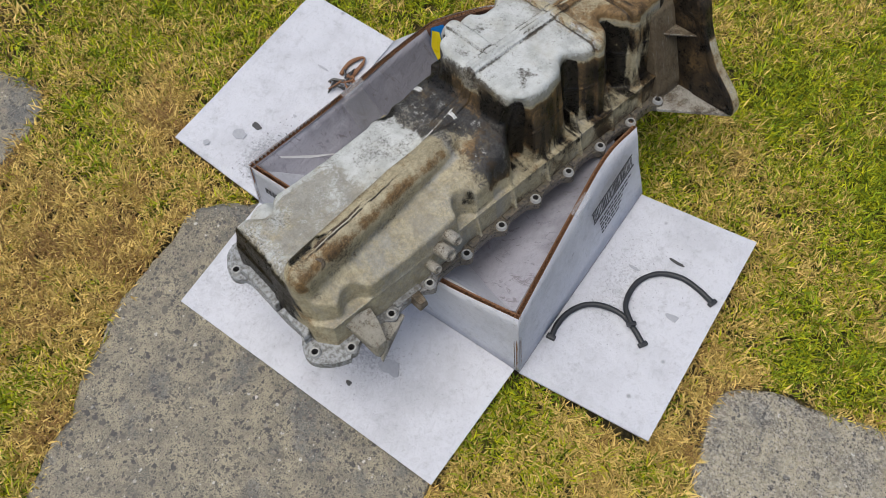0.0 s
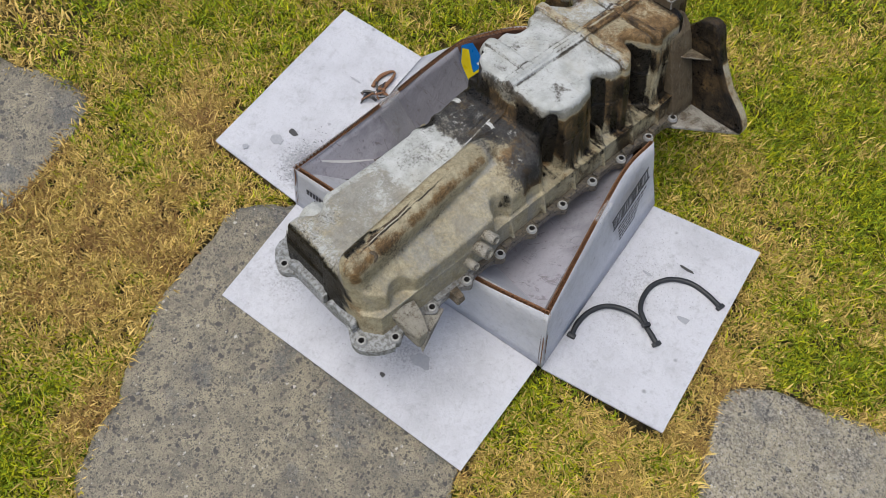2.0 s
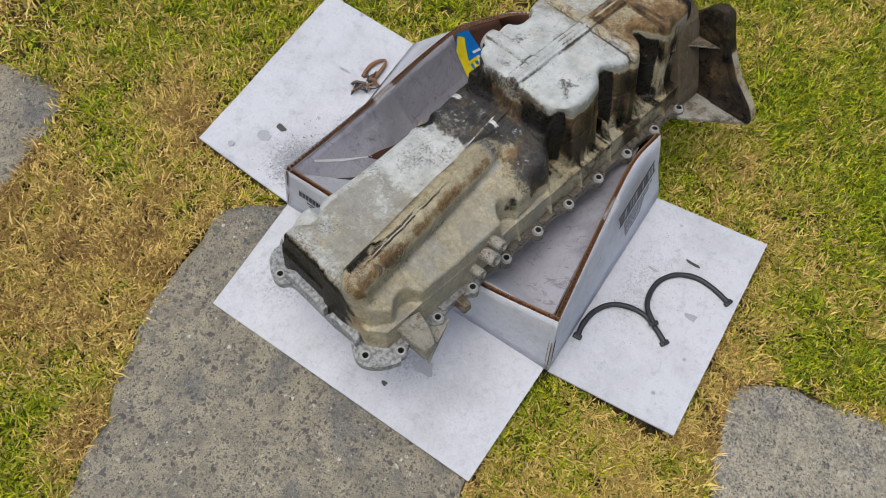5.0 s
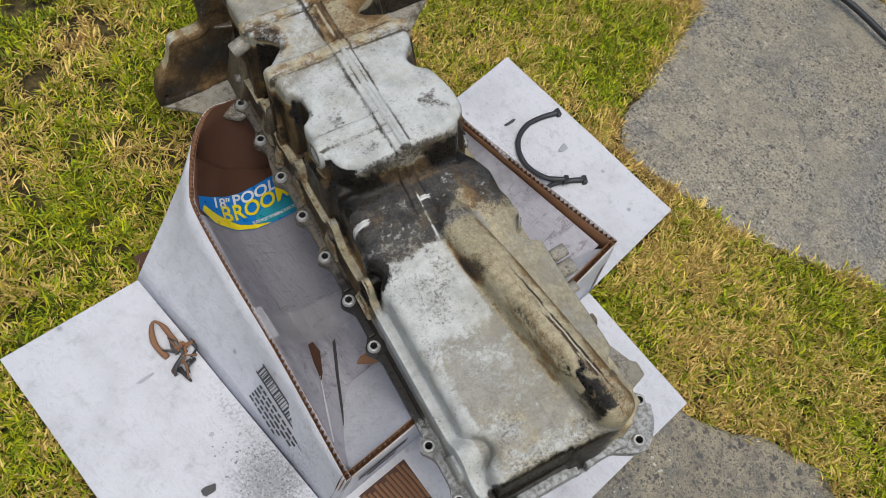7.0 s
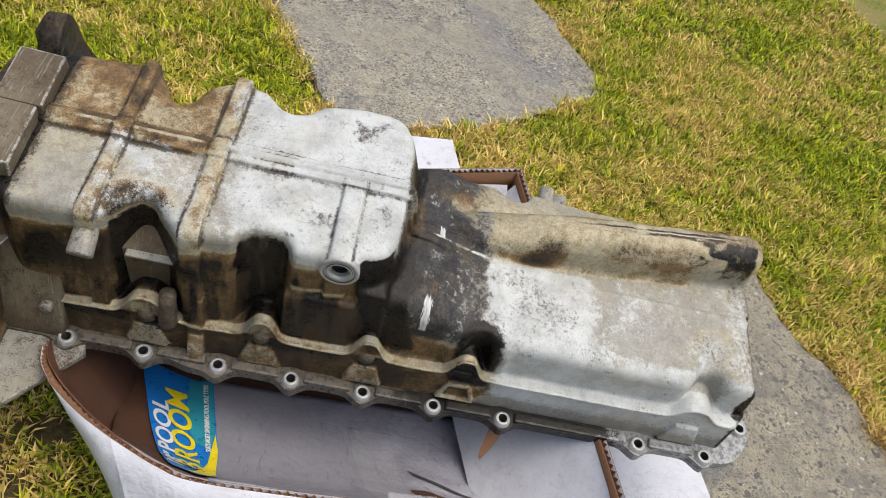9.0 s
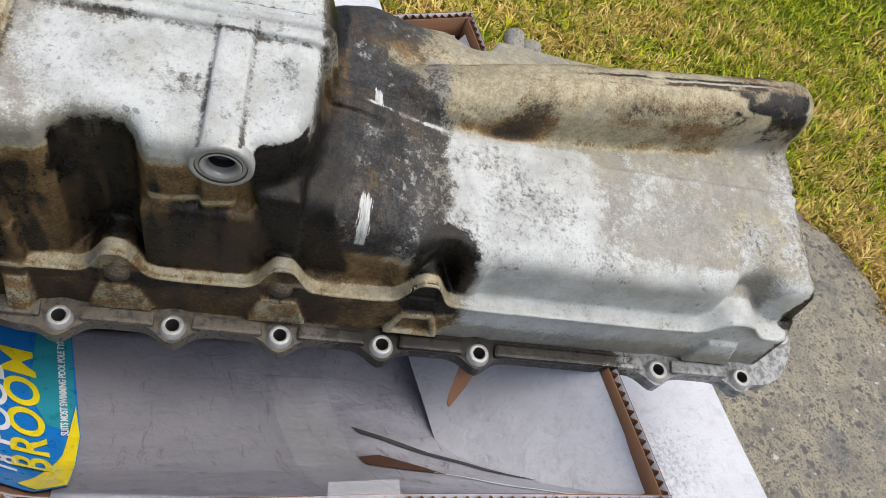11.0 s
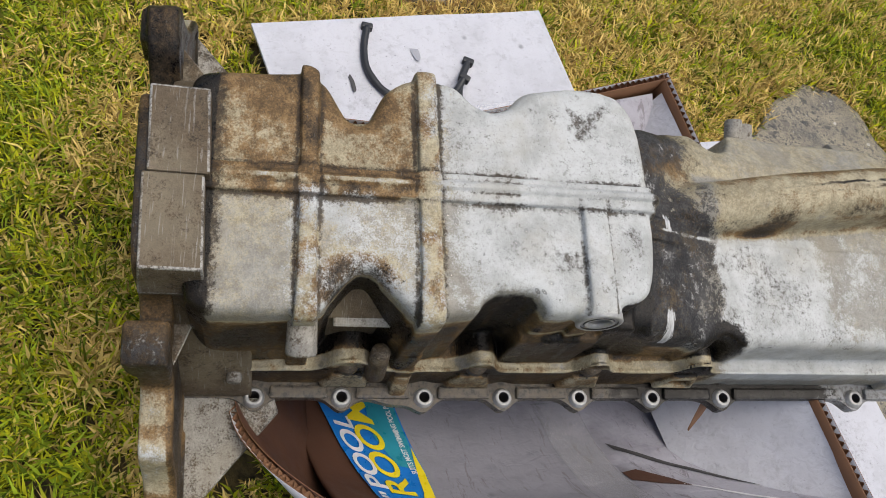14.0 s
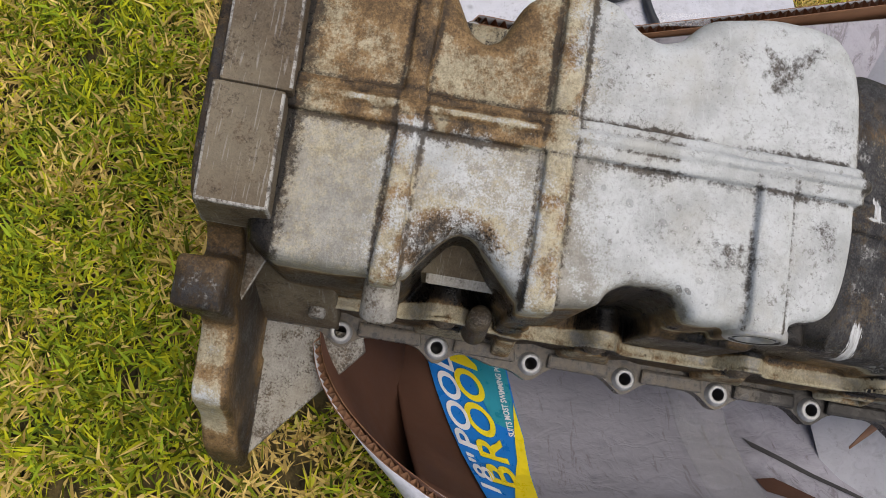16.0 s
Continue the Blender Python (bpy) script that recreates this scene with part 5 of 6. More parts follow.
    front = step(-0.050 - v + 0.4 * j, -0.003, 0.005) * step(0.086 - h, -0.004, 0.010) * step(0.060 - u + 2 * j, -0.02, 0.02)
    oil = np.maximum(oil, 0.95 * front)
    white = white * (1 - front)
    # ledge highlight painted as a lighter line; lip edges lightened for wear and highlight
    ledge = np.exp(-(((h - 0.119) / 0.003) ** 2)) * step(v, 0.333, 0.343) * step(0.398 - v, 0, 0.006) * step(-u, 0.090, 0.096)
    worn = ledge + 0.6 * step(-u, 0.1090, 0.1112) * step(0.036 - h, 0, 0.003) * (v > 0.15) + (1 - 0.65 * (u > 0)) * step(np.abs(u), 0.0965, 0.101) * np.exp(-(((h - lip_height(u, v)) / 0.0022) ** 2)) + 0.55 * step(-u, 0.095, 0.103) * step(h, 0.044, 0.048) * step(lip_height(u, v) - h, -0.002, 0.002) * (v > 0.28)
    brown, oil = brown * (1 - 0.75 * np.clip(worn, 0, 1) * (0.8 + 0.6 * n2)), oil * (1 - 0.8 * np.clip(worn, 0, 1))
    smear = np.maximum(spot(0.028, 0.262, 0.018, 0.010), spot(0.058, 0.268, 0.018, 0.008)) * step(n2 + 0.4 * n1, -0.05, 0.45) * 0.7
    ridge = 0.62 * np.exp(-(((u + 0.0088) / 0.0018) ** 2)) * step(v, 0.40, 0.43) * step(fractal(u * 0 + 2, y_, 0.03, 97) + 0.5 * n2, -0.05, 0.30)
    grey = grey * (1 - 0.8 * smear)
    white = white * (1 - on_tube)
    # brown line under the channel, again stain and painted shadow together
    under = np.exp(-(((axis - u - 0.0245) / 0.0045) ** 2)) * step(v, -0.03, 0.03) * step(0.225 - v, 0, 0.02) * step(h, 0.08, 0.088)
    brown = np.maximum(brown, under * (0.72 + 0.4 * n1))
    white = white * (1 - 0.8 * under)
    white = np.maximum(white, 0.9 * ridge)
    streak = np.exp(-(((v - 0.5595) / 0.0025) ** 2)) * top * step(-u, 0.03, 0.05) * step(n2 + n1, -0.2, 0.3)
    white = np.maximum(white, 0.7 * streak)
    seam = np.exp(-(((u + 0.0095) / 0.0016) ** 2)) * step(v, 0.205, 0.22) * step(0.300 - v, 0, 0.01) * (0.52 + 0.6 * n2)
    white, grey = np.maximum(white, seam), grey * (1 - 0.9 * np.clip(seam, 0, 1))
    brown, oil = brown * (1 - ridge), oil * (1 - 0.8 * ridge)
    white = np.maximum(white, smear)
    # the pockets' shade is deepened once more through the grime mask
    grime = np.maximum(grime, 0.9 * on_wall * np.maximum(in_p1 * (u < 0), in_p3 * (u < -0.05)))
    tray_a = step(u, 0.06, 0.085) * step(v, 0.24, 0.28) * (1 - step(h, 0.060, 0.075))
    brown = brown * (1 - tray_a) + tray_a * (0.50 + 0.35 * n1)
    grime = np.maximum(grime, tray_a * (0.50 + 0.6 * n1 + 0.3 * n2))
    grime = np.maximum(grime, step(u, 0.05, 0.07) * step(v, 0.32, 0.34) * low * (0.42 + 0.5 * n1 + 0.4 * streaks))
    tray_b = step(-u, 0.085, 0.100) * step(v, 0.17, 0.22) * (1 - step(h, 0.045, 0.055))
    grime = np.maximum(grime, tray_b * (0.52 + 0.7 * n1 + 0.3 * n2))
    grime = np.clip(grime, 0, 1) * (1 - 0.85 * np.clip(worn, 0, 1)) * (1 - ridge)
    # straw to purple-brown tint on the rear cells, darkest beside the ribs
    near_rib = np.minimum.reduce([np.abs(v - 0.4775), np.abs(v - 0.5595), np.abs(v - 0.626), np.abs(u + 0.0095) + 0.010, np.abs(0.080 - u) + 0.004])
    heat = top * step(v + 0.6 * j, 0.478, 0.500) * step(u + 1.2 * j, -0.004, 0.012) * (0.27 + 0.66 * np.exp(-np.clip(near_rib - 0.008, 0, 1) / 0.010) + 0.14 * n3 + 0.10 * n1 + 0.10 * step(v, 0.50, 0.54) * step(0.55 - v, 0, 0.02))
    # the same varnish runs down the wall below them and along the tray
    wall_heat = low * step(h, 0.020, 0.03) * step(v + j, 0.430, 0.470) * step(u, 0.045, 0.060) * (0.86 + 0.35 * streaks + 0.15 * n1)
    tray_heat = step(u, 0.085, 0.095) * step(v + 2 * j, 0.36, 0.50) * (1 - step(h, 0.045, 0.060)) * (0.62 + 0.5 * n1 + 0.2 * n3)
    heat = np.maximum(heat, np.maximum(wall_heat, tray_heat) * (1 - 0.7 * np.clip(worn, 0, 1)))
    return dict(white=white, brown=brown, grey=grey, oil=oil, grime=grime, heat=heat)


LO, HI, CELL = (-0.124, -0.078, -0.006), (0.1245, 0.655, 0.186), 0.0016
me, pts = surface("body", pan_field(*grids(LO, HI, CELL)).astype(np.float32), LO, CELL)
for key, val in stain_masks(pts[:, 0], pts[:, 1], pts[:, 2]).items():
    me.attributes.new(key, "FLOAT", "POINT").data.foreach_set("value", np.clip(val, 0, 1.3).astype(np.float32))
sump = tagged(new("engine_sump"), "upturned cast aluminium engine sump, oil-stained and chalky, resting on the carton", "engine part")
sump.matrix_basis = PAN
mesh_part("body", me, CAST, sump, "grey cast pan with white oxide, brown varnish, black oil and painted recess shade", True)


def flange_mesh():
    """The bolting rail: a flat frame with a wavy outline and real bolt holes."""
    def edge(side, v, holes):
        return side * (0.1225 + 0.0110 * sum(math.exp(-(((v - h) / 0.011) ** 2)) for h in holes) + (0.006 * math.exp(-(((v - 0.474) / 0.018) ** 2)) if side < 0 else 0))
    out = [(edge(-1, v, HOLES_B), v) for v in np.arange(0.645, -0.050, -0.004)]
    nose = [(-0.1255, -0.057), (-0.118, -0.071), (-0.105, -0.081), (-0.092, -0.0875), (-0.080, -0.089), (-0.071, -0.085), (-0.064, -0.077), (-0.050, -0.0745), (-0.017, -0.0745), (0.030, -0.0745),
            (0.058, -0.073), (0.076, -0.082), (0.090, -0.0885), (0.103, -0.0875), (0.116, -0.079), (0.128, -0.064), (0.1355, -0.047)]
    out += [(p.x, p.y) for p in smooth_line([(x, y, 0) for x, y in nose], 5)]
    out += [(edge(1, v, HOLES_A + [-0.0366]), v) for v in np.arange(-0.042, 0.648, 0.004)]
    inn = [(-0.098, -0.050), (0.098, -0.050), (0.098, 0.640), (-0.098, 0.640)]
    bm = bmesh.new()
    edges = []
    def loop(pts):
        vs = [bm.verts.new((x, y, 0)) for x, y in pts]
        edges.extend(bm.edges.new((a, b)) for a, b in zip(vs, vs[1:] + vs[:1]))
    loop(out), loop(inn)
    for hu, hv in HOLES:
        loop([(hu + 0.0047 * math.cos(a), hv + 0.0047 * math.sin(a)) for a in np.linspace(0, 2 * np.pi, 17)[:-1]])
    bmesh.ops.triangle_fill(bm, use_beauty=True, use_dissolve=False, edges=edges)
    up = bmesh.ops.extrude_face_region(bm, geom=bm.faces[:])
    bmesh.ops.translate(bm, vec=(0, 0, -0.012), verts=[g for g in up["geom"] if isinstance(g, bmesh.types.BMVert)])
    return bm


part("flange", flange_mesh(), FLANGE, sump, "grubby bolting flange with drilled holes")
boss = None
for i, (hu, hv) in enumerate(HOLES):
    if boss is None:
        boss = part("bolt_boss", lathe([(0.0, -0.020), (0.0040, -0.020), (0.0041, 0.0040), (0.0044, 0.0046), (0.0066, 0.0046), (0.0072, 0.0040), (0.0086, 0.0)], segs=24), MACHINED, sump, "bright machined bolt seat", True, Matrix.Translation((hu, hv, 0.0)))
        boss.data.materials.append(BLACKENED)
        # closed bore coloured black in place of the shade in a deep, dirty hole
        for face in boss.data.polygons:
            face.material_index = int(math.hypot(*face.center[:2]) < 0.0048)
    else:
        ob = mesh_part("bolt_boss", boss.data, None, sump, m=Matrix.Translation((hu, hv, 0.0)))
# raised front rail, cut through once
for a, b in ((-0.074, 0.011), (0.021, 0.078)):
    part("front_rail", prism([(a, -0.0775), (a + 0.010, -0.0745), (b - 0.008, -0.0745), (b, -0.0775), (b, -0.067), (b - 0.010, -0.0615), (a + 0.012, -0.0615), (a, -0.067)], -0.001, 0.0185, 0.0025), FLANGE, sump, "", True)
# low strips between the bolt seats along the rail
for side, holes in ((1, HOLES_A), (-1, HOLES_B)):
    for a, b in zip(holes, holes[1:]):
        u_ = side * 0.1175
        part("rail_strip", prism([(u_ - 0.006, a + 0.0115), (u_ + 0.0045, a + 0.0125), (u_ + 0.0045, b - 0.0125), (u_ - 0.006, b - 0.0115)], -0.001, 0.0042, 0.0022), FLANGE, sump)
# threaded drain hole in the boss on one wall
drain = part("drain_thread", lathe([(0.0168, -0.004), (0.0168, 0.0008), (0.0156, 0.0016), (0.0135, 0.0016), (0.0130, 0.0006), (0.0112, 0.0006), (0.0108, 0.0014), (0.0095, 0.0014), (0.0086, 0.0), (0.0074, -0.0012), (0.0084, -0.0025), (0.0070, -0.004),
                            (0.0080, -0.0055), (0.0066, -0.007), (0.0076, -0.0085), (0.006, -0.010), (0.0, -0.010)], segs=40), MACHINED, sump, "chalky drain seat with a threaded hole", True, aim((-0.0985, 0.3565, 0.1590), (-1.0, 0.0, 0.04)))
drain.data.materials.append(BLACKENED)
# bore and two ring grooves take the same black for their shade
for face in drain.data.polygons:
    r_ = math.hypot(*face.center[:2])
    face.material_index = int(0.0128 < r_ < 0.0138 or 0.0104 < r_ < 0.0114 or r_ < 0.0076)
# rib end boss
part("rib_boss", lathe([(0.0, -0.03), (0.0095, -0.028), (0.0105, 0.0), (0.0098, 0.0015), (0.0, 0.0015)], segs=20), CAST_RAW, sump, "", True, aim((-0.1185, 0.5600, 0.1400), (-0.90, 0.0, -0.42)))
# plug in the channel
part("channel_plug", lathe([(0.0, 0.0004), (0.003, 0.0006), (0.0035, 0.0016), (0.0078, 0.0016), (0.0086, 0.0008), (0.0088, -0.004)], segs=24), CAST_DARK, sump, "round oily plug", True, aim((0.0655, -0.020, 0.1235), (0.72, -0.25, 0.62)))
# sensor bosses by the rail
for at, r, l in (((0.1310, 0.1545, 0.0650), 0.0080, 0.05), ((0.1345, 0.1373, 0.0515), 0.0100, 0.05), ((0.1300, 0.1170, 0.0320), 0.007, 0.04)):
    part("sensor_boss", lathe([(0.0, -l), (r * 1.2, -l), (r, 0.0), (r * 0.85, 0.001), (r * 0.45, 0.001), (r * 0.4, -0.004), (0.0, -0.004)], segs=20), CAST_RAW, sump, "", True, aim(at, (0.95, 0.0, 0.30)))
part("clip_lug", hull([(0.112, 0.070, -0.012), (0.142, 0.070, -0.012), (0.142, 0.086, -0.010), (0.112, 0.090, -0.012), (0.112, 0.072, 0.004), (0.140, 0.073, 0.003), (0.140, 0.084, 0.003), (0.112, 0.088, 0.004)], 0.002), CAST_DARK, sump)
# mounting bracket block at one front corner
part("bracket_block", hull([(0.100, -0.030, 0.034), (0.112, 0.012, 0.036), (0.132, 0.010, 0.022), (0.150, 0.004, 0.006), (0.150, -0.014, 0.004), (0.126, -0.022, 0.014), (0.150, 0.004, -0.022), (0.150, -0.014, -0.026), (0.118, -0.014, -0.03), (0.118, 0.010, -0.03)], 0.003, 3), CAST_RAW, sump, "", True)
part("bracket_web", hull([(0.120, 0.010, 0.0), (0.150, 0.006, -0.004), (0.154, -0.012, -0.034), (0.134, 0.050, -0.006), (0.126, 0.050, -0.010), (0.150, -0.008, -0.046), (0.120, 0.0, -0.012)], 0.0015), CAST_RAW, sump)

# bell-housing end: a broad upright plate with a thick stepped rim
BELL_B = [(-0.078, 0.184), (-0.082, 0.134), (-0.096, 0.124), (-0.103, 0.136), (-0.106, 0.161), (-0.128, 0.163), (-0.133, 0.152), (-0.134, 0.110), (-0.141, 0.104), (-0.177, 0.105), (-0.183, 0.098), (-0.187, 0.084), (-0.193, 0.068), (-0.210, 0.052), (-0.219, 0.032), (-0.2245, 0.008), (-0.222, -0.0055)]
BELL_A = [(0.2225, -0.0085), (0.2225, 0.008), (0.211, 0.028), (0.188, 0.050), (0.175, 0.063), (0.152, 0.099), (0.139, 0.126), (0.131, 0.154), (0.121, 0.168), (0.106, 0.169), (0.090, 0.159), (0.081, 0.146), (0.066, 0.130), (0.053, 0.138), (0.047, 0.184)]


def bell_plane(u):
    """Front of the plate along the casting; it stands slightly askew."""
    return 0.650 + 0.040 * u


def bell_field(u, v, w):
    """The bell-housing plate: a web with a thick stepped rim that stands back from its face."""
    outline = rounded(BELL_B + BELL_A, 4)
    uu, ww = np.meshgrid(u.ravel(), w.ravel(), indexing="ij")
    d = sdf(outline, uu, ww)[:, None, :]
    vv = v - bell_plane(u)
    web = smin(d, np.minimum(vv + 0.001, 0.008 - vv), 0.002)
    rim = smin(np.minimum(d, 0.0085 - d), np.minimum(vv + 0.003, 0.0185 - vv), 0.003)
    rim = np.minimum(rim, np.maximum(w - 0.004, np.abs(u) - 0.150))
    f = smax(web, rim, 0.004)
    for lu, lw in ((-0.1185, 0.146), (0.1110, 0.146)):
        f = smax(f, smin(0.0140 - np.maximum(np.abs(u - lu), np.abs(w - lw)), np.minimum(vv + 0.004, 0.024 - vv), 0.004), 0.004)
    for hu, hw in ((-0.2115, 0.012), (0.2105, 0.008)):
        f = smin(f, np.hypot(u - hu, w - hw) - 0.0036, 0.001)
    return f


LO, HI, CELL = (-0.232, 0.628, -0.018), (0.230, 0.690, 0.196), 0.0019
me, pts = surface("bell_plate", bell_field(*grids(LO, HI, CELL)).astype(np.float32), LO, CELL)
n1 = fractal(pts[:, 0] + 3, pts[:, 2] + 3, 0.05, 7)
n2 = fractal(pts[:, 0] + 3, pts[:, 2] + 3, 0.015, 8)
right = step(pts[:, 0], 0.0, 0.05)
edge = sdf(rounded(BELL_B + BELL_A, 4), pts[:, 0], pts[:, 2])
outer = step(0.0028 - edge, 0.0, 0.0016) * step(pts[:, 1] - bell_plane(pts[:, 0]), -0.001, 0.002)
scuffed = outer * np.where(pts[:, 0] < 0, step(0.112 - pts[:, 2], 0, 0.01) * step(pts[:, 2], 0.058, 0.066), step(0.110 - pts[:, 2], 0, 0.01)) * (0.75 + 0.5 * n2)
for key, val in dict(oil=(0.30 + 0.25 * n1 + 0.22 * right + 0.2 * n2) * (1 - scuffed), brown=(0.90 + 0.2 * n1) * (1 - 0.72 * scuffed), white=0.42 * scuffed + 0.3 * n2 * (1 - right), grey=(0.42 + 0.4 * n1 - 0.2 * right) * (1 - scuffed), grime=(0.55 + 0.4 * n1) * (1 - 0.8 * scuffed)).items():
    me.attributes.new(key, "FLOAT", "POINT").data.foreach_set("value", np.clip(val, 0, 1.2).astype(np.float32))
mesh_part("bell_plate", me, CAST, sump, "oily brown-black bell-housing plate with a scuffed stepped rim", True)
for ua, ub in ((-0.080, -0.0158), (-0.0152, 0.047)):
    def at(q, v, w):
        slim = 0.004 if w > 0.14 else -0.016
        return (ua - (slim if ua < -0.05 else 0) * (w < 0.18) if q == 0 else ub + (slim if ub > 0 else 0) * (w < 0.18), v, w)
    block = part("rear_block", hull([at(0, 0.622, 0.186), at(1, 0.625, 0.1865), at(1, 0.663, 0.188), at(0, 0.660, 0.188), at(0, 0.622, 0.150), at(1, 0.625, 0.150), at(1, 0.667, 0.150), at(0, 0.664, 0.150),
                                     at(1, 0.671, 0.06), at(0, 0.668, 0.06), at(1, 0.64, 0.06), at(0, 0.64, 0.06)], 0.0017, 2, 1), BROWNED, sump, "oil-browned end block with scraped bright edges")
    block.data.materials.append(SCRAPED)
    for face in block.data.polygons:
        if abs(face.center[0] + 0.0155) < 0.0025:
            face.material_index = 0
# end wall of the casting where it runs into the plate
ends = [(0.122, -0.006), (0.121, 0.010), (0.109, 0.044), (0.094, 0.075), (0.080, 0.140), (0.060, 0.160)]
part("rear_wall", hull([(s_ * u_, v_ + 0.035 * s_ * u_, w_) for u_, w_ in ends for s_ in (-1, 1) for v_ in (0.596, 0.652)], 0.003, 2), BROWNED, sump, "oil-browned end wall", True)
for s_, root, tip in ((-1, (-0.1335, 0.570), (-0.2215, 0.643)), (1, (0.1335, 0.588), (0.2215, 0.661))):
    bottom, top_ = -0.0095, -0.0035
    corners = [(s_ * 0.122, root[1] + 0.004), root, tip, (tip[0], tip[1] + 0.006), (s_ * 0.122, 0.656 + 0.008 * s_)]
    part("gusset", hull([(u_, v_, w_) for u_, v_ in corners for w_ in (bottom, top_)], 0.0012, 2, 1), CAST_RAW, sump, "flat worn triangular gusset with bright edges").data.materials.append(SCRAPED)
    far, root_v = (0.136, 0.618) if s_ > 0 else (0.120, 0.630)
    part("stiffener", hull([(s_ * 0.085, root_v, w_) for w_ in (0.104, 0.101)] + [(s_ * 0.090, 0.655, w_) for w_ in (0.104, 0.101)] + [(s_ * far, 0.651 + 0.008 * s_, w_) for w_ in (0.104, 0.101)], 0.0008, 2, 1), CAST_DARK, sump, "thin oily stiffening web").data.materials.append(SCRAPED)
# pieces inside the three-cornered pocket
part("pocket_filler", hull([(-0.066, 0.510, 0.134), (-0.066, 0.531, 0.134), (-0.0865, 0.492, 0.1125), (-0.0865, 0.546, 0.1125), (-0.084, 0.492, 0.03), (-0.084, 0.546, 0.03), (-0.060, 0.510, 0.03), (-0.060, 0.531, 0.03)], 0.0015), BROWNED, sump)
part("pocket_shelf", hull([(-0.0845, 0.495, 0.1130), (-0.0845, 0.537, 0.1130), (-0.0925, 0.493, 0.1105), (-0.0925, 0.537, 0.1105), (-0.0845, 0.495, 0.1060), (-0.0845, 0.537, 0.1060), (-0.0905, 0.493, 0.1055), (-0.0905, 0.537, 0.1055)], 0.0018), CAST_RAW, sump)
part("pocket_boss", lathe([(0.0, 0.040), (0.0055, 0.040), (0.0075, 0.037), (0.0085, 0.0), (0.0078, -0.001), (0.0046, -0.001), (0.0040, 0.003), (0.0, 0.003)], segs=20), CAST_DARK, sump, "", True, aim((-0.1110, 0.4985, 0.0445), (0.22, 0, 1)))
for c in (0.317, 0.4155, 0.519):
    part("hump_boss", lathe([(0.0, 0.012), (0.0088, 0.012), (0.0092, 0.001), (0.0080, 0.0), (0.0045, 0.0), (0.0040, 0.003), (0.0, 0.003)], segs=18), CAST_DARK, sump, "", True, aim((-0.1030, c, 0.0385), (0.0, 0, 1)))
part("rail_stub", lathe([(0.0, 0.012), (0.005, 0.012), (0.006, 0.010), (0.006, 0.0), (0.0, 0.0)], segs=16), CAST_RAW, sump, "", True, aim((-0.106, 0.605, 0.036), (-1, 0, 0.2)))

# ---- small things ----
# curved rubber seals lying on a flap
def seal(points, label):
    ob = tagged(new("rubber_seal"), label, "rubber seal", "sump seals")
    ob.location = points[0]
    o = Vector(points[0])
    pts = [Vector(p) - o for p in points]
    part("strip", tube(pts, 0.0046, 10, 10, 0.16), RUBBER, ob, "", True)
    for a, b in ((pts[0], pts[1]), (pts[-1], pts[-2])):
        w_ = (a - b).normalized()
        s_ = w_.cross(Vector((0, 0, 1)))
        part("end_block", hull([a + w_ * x + s_ * y + Vector((0, 0, z)) for x in (-0.003, 0.005) for y in (-0.0075, 0.0075) for z in (-0.005, 0.004)], 0.002), RUBBER, ob)
    return ob


seal([(0.283, 0.163, 0.013), (0.281, 0.187, 0.013), (0.287, 0.216, 0.013), (0.304, 0.241, 0.014), (0.330, 0.254, 0.015), (0.360, 0.256, 0.017), (0.387, 0.244, 0.020), (0.409, 0.229, 0.023)], "thin curved black rubber seal lying on a white flap")
seal([(0.378, 0.247, 0.028), (0.358, 0.269, 0.022), (0.352, 0.299, 0.016), (0.357, 0.328, 0.016), (0.377, 0.353, 0.018), (0.409, 0.365, 0.021), (0.441, 0.361, 0.025), (0.470, 0.350, 0.030)], "thin curved black rubber seal crossing another on a white flap")

hose = tagged(part("garden_hose", tube([(1.30, 0.30, 0.015), (1.312, 0.18, 0.014), (1.300, 0.06, 0.012), (1.294, -0.06, 0.012), (1.284, -0.18, 0.012), (1.288, -0.30, 0.012), (1.335, -0.44, 0.012), (1.46, -0.634, 0.012), (1.70, -0.83, 0.012), (2.1, -1.0, 0.012)], 0.0075, 10, 12), RUBBER, smooth=True),
              "black rubber garden hose lying across slab and lawn", "hose")

# torn scrap of corrugated board with a hand-hole ring, on one flap
scrap = tagged(new("torn_cardboard_scrap"), "torn brown corrugated scrap with black tape, lying on a white flap", "scrap")
scrap.location = (-0.270, 0.367, 0.010)
part("ring", tube([(-0.014, 0.010, 0.003), (-0.016, 0.034, 0.004), (-0.008, 0.054, 0.005), (0.001, 0.061, 0.006), (0.006, 0.048, 0.006), (0.005, 0.026, 0.005), (0.000, 0.010, 0.004)], lambda t: 0.0034 + 0.0010 * math.sin(9 * t), 8, 6, 0.5), KRAFT, scrap, "", True)
rs = np.random.RandomState(12)
for i in range(16):
    a_ = rs.uniform(0, 2 * math.pi)
    c_ = Vector((rs.uniform(-0.012, 0.016), rs.uniform(-0.016, 0.012), 0.003 + 0.006 * rs.rand()))
    w_ = Vector((math.cos(a_), math.sin(a_), rs.uniform(-0.05, 0.10))) * rs.uniform(0.014, 0.028)
    k_ = Vector((rs.uniform(-1, 1), rs.uniform(-1, 1), rs.uniform(0, 1))) * 0.006
    thin = rs.uniform(0.0022, 0.0050)
    part("shred", tube([c_, c_ + w_ * 0.5 + k_, c_ + w_], lambda t, q=thin: q * (1 - 0.7 * t), 5, 5, 0.4), BLACKENED if i % 5 < 3 else KRAFT, scrap)


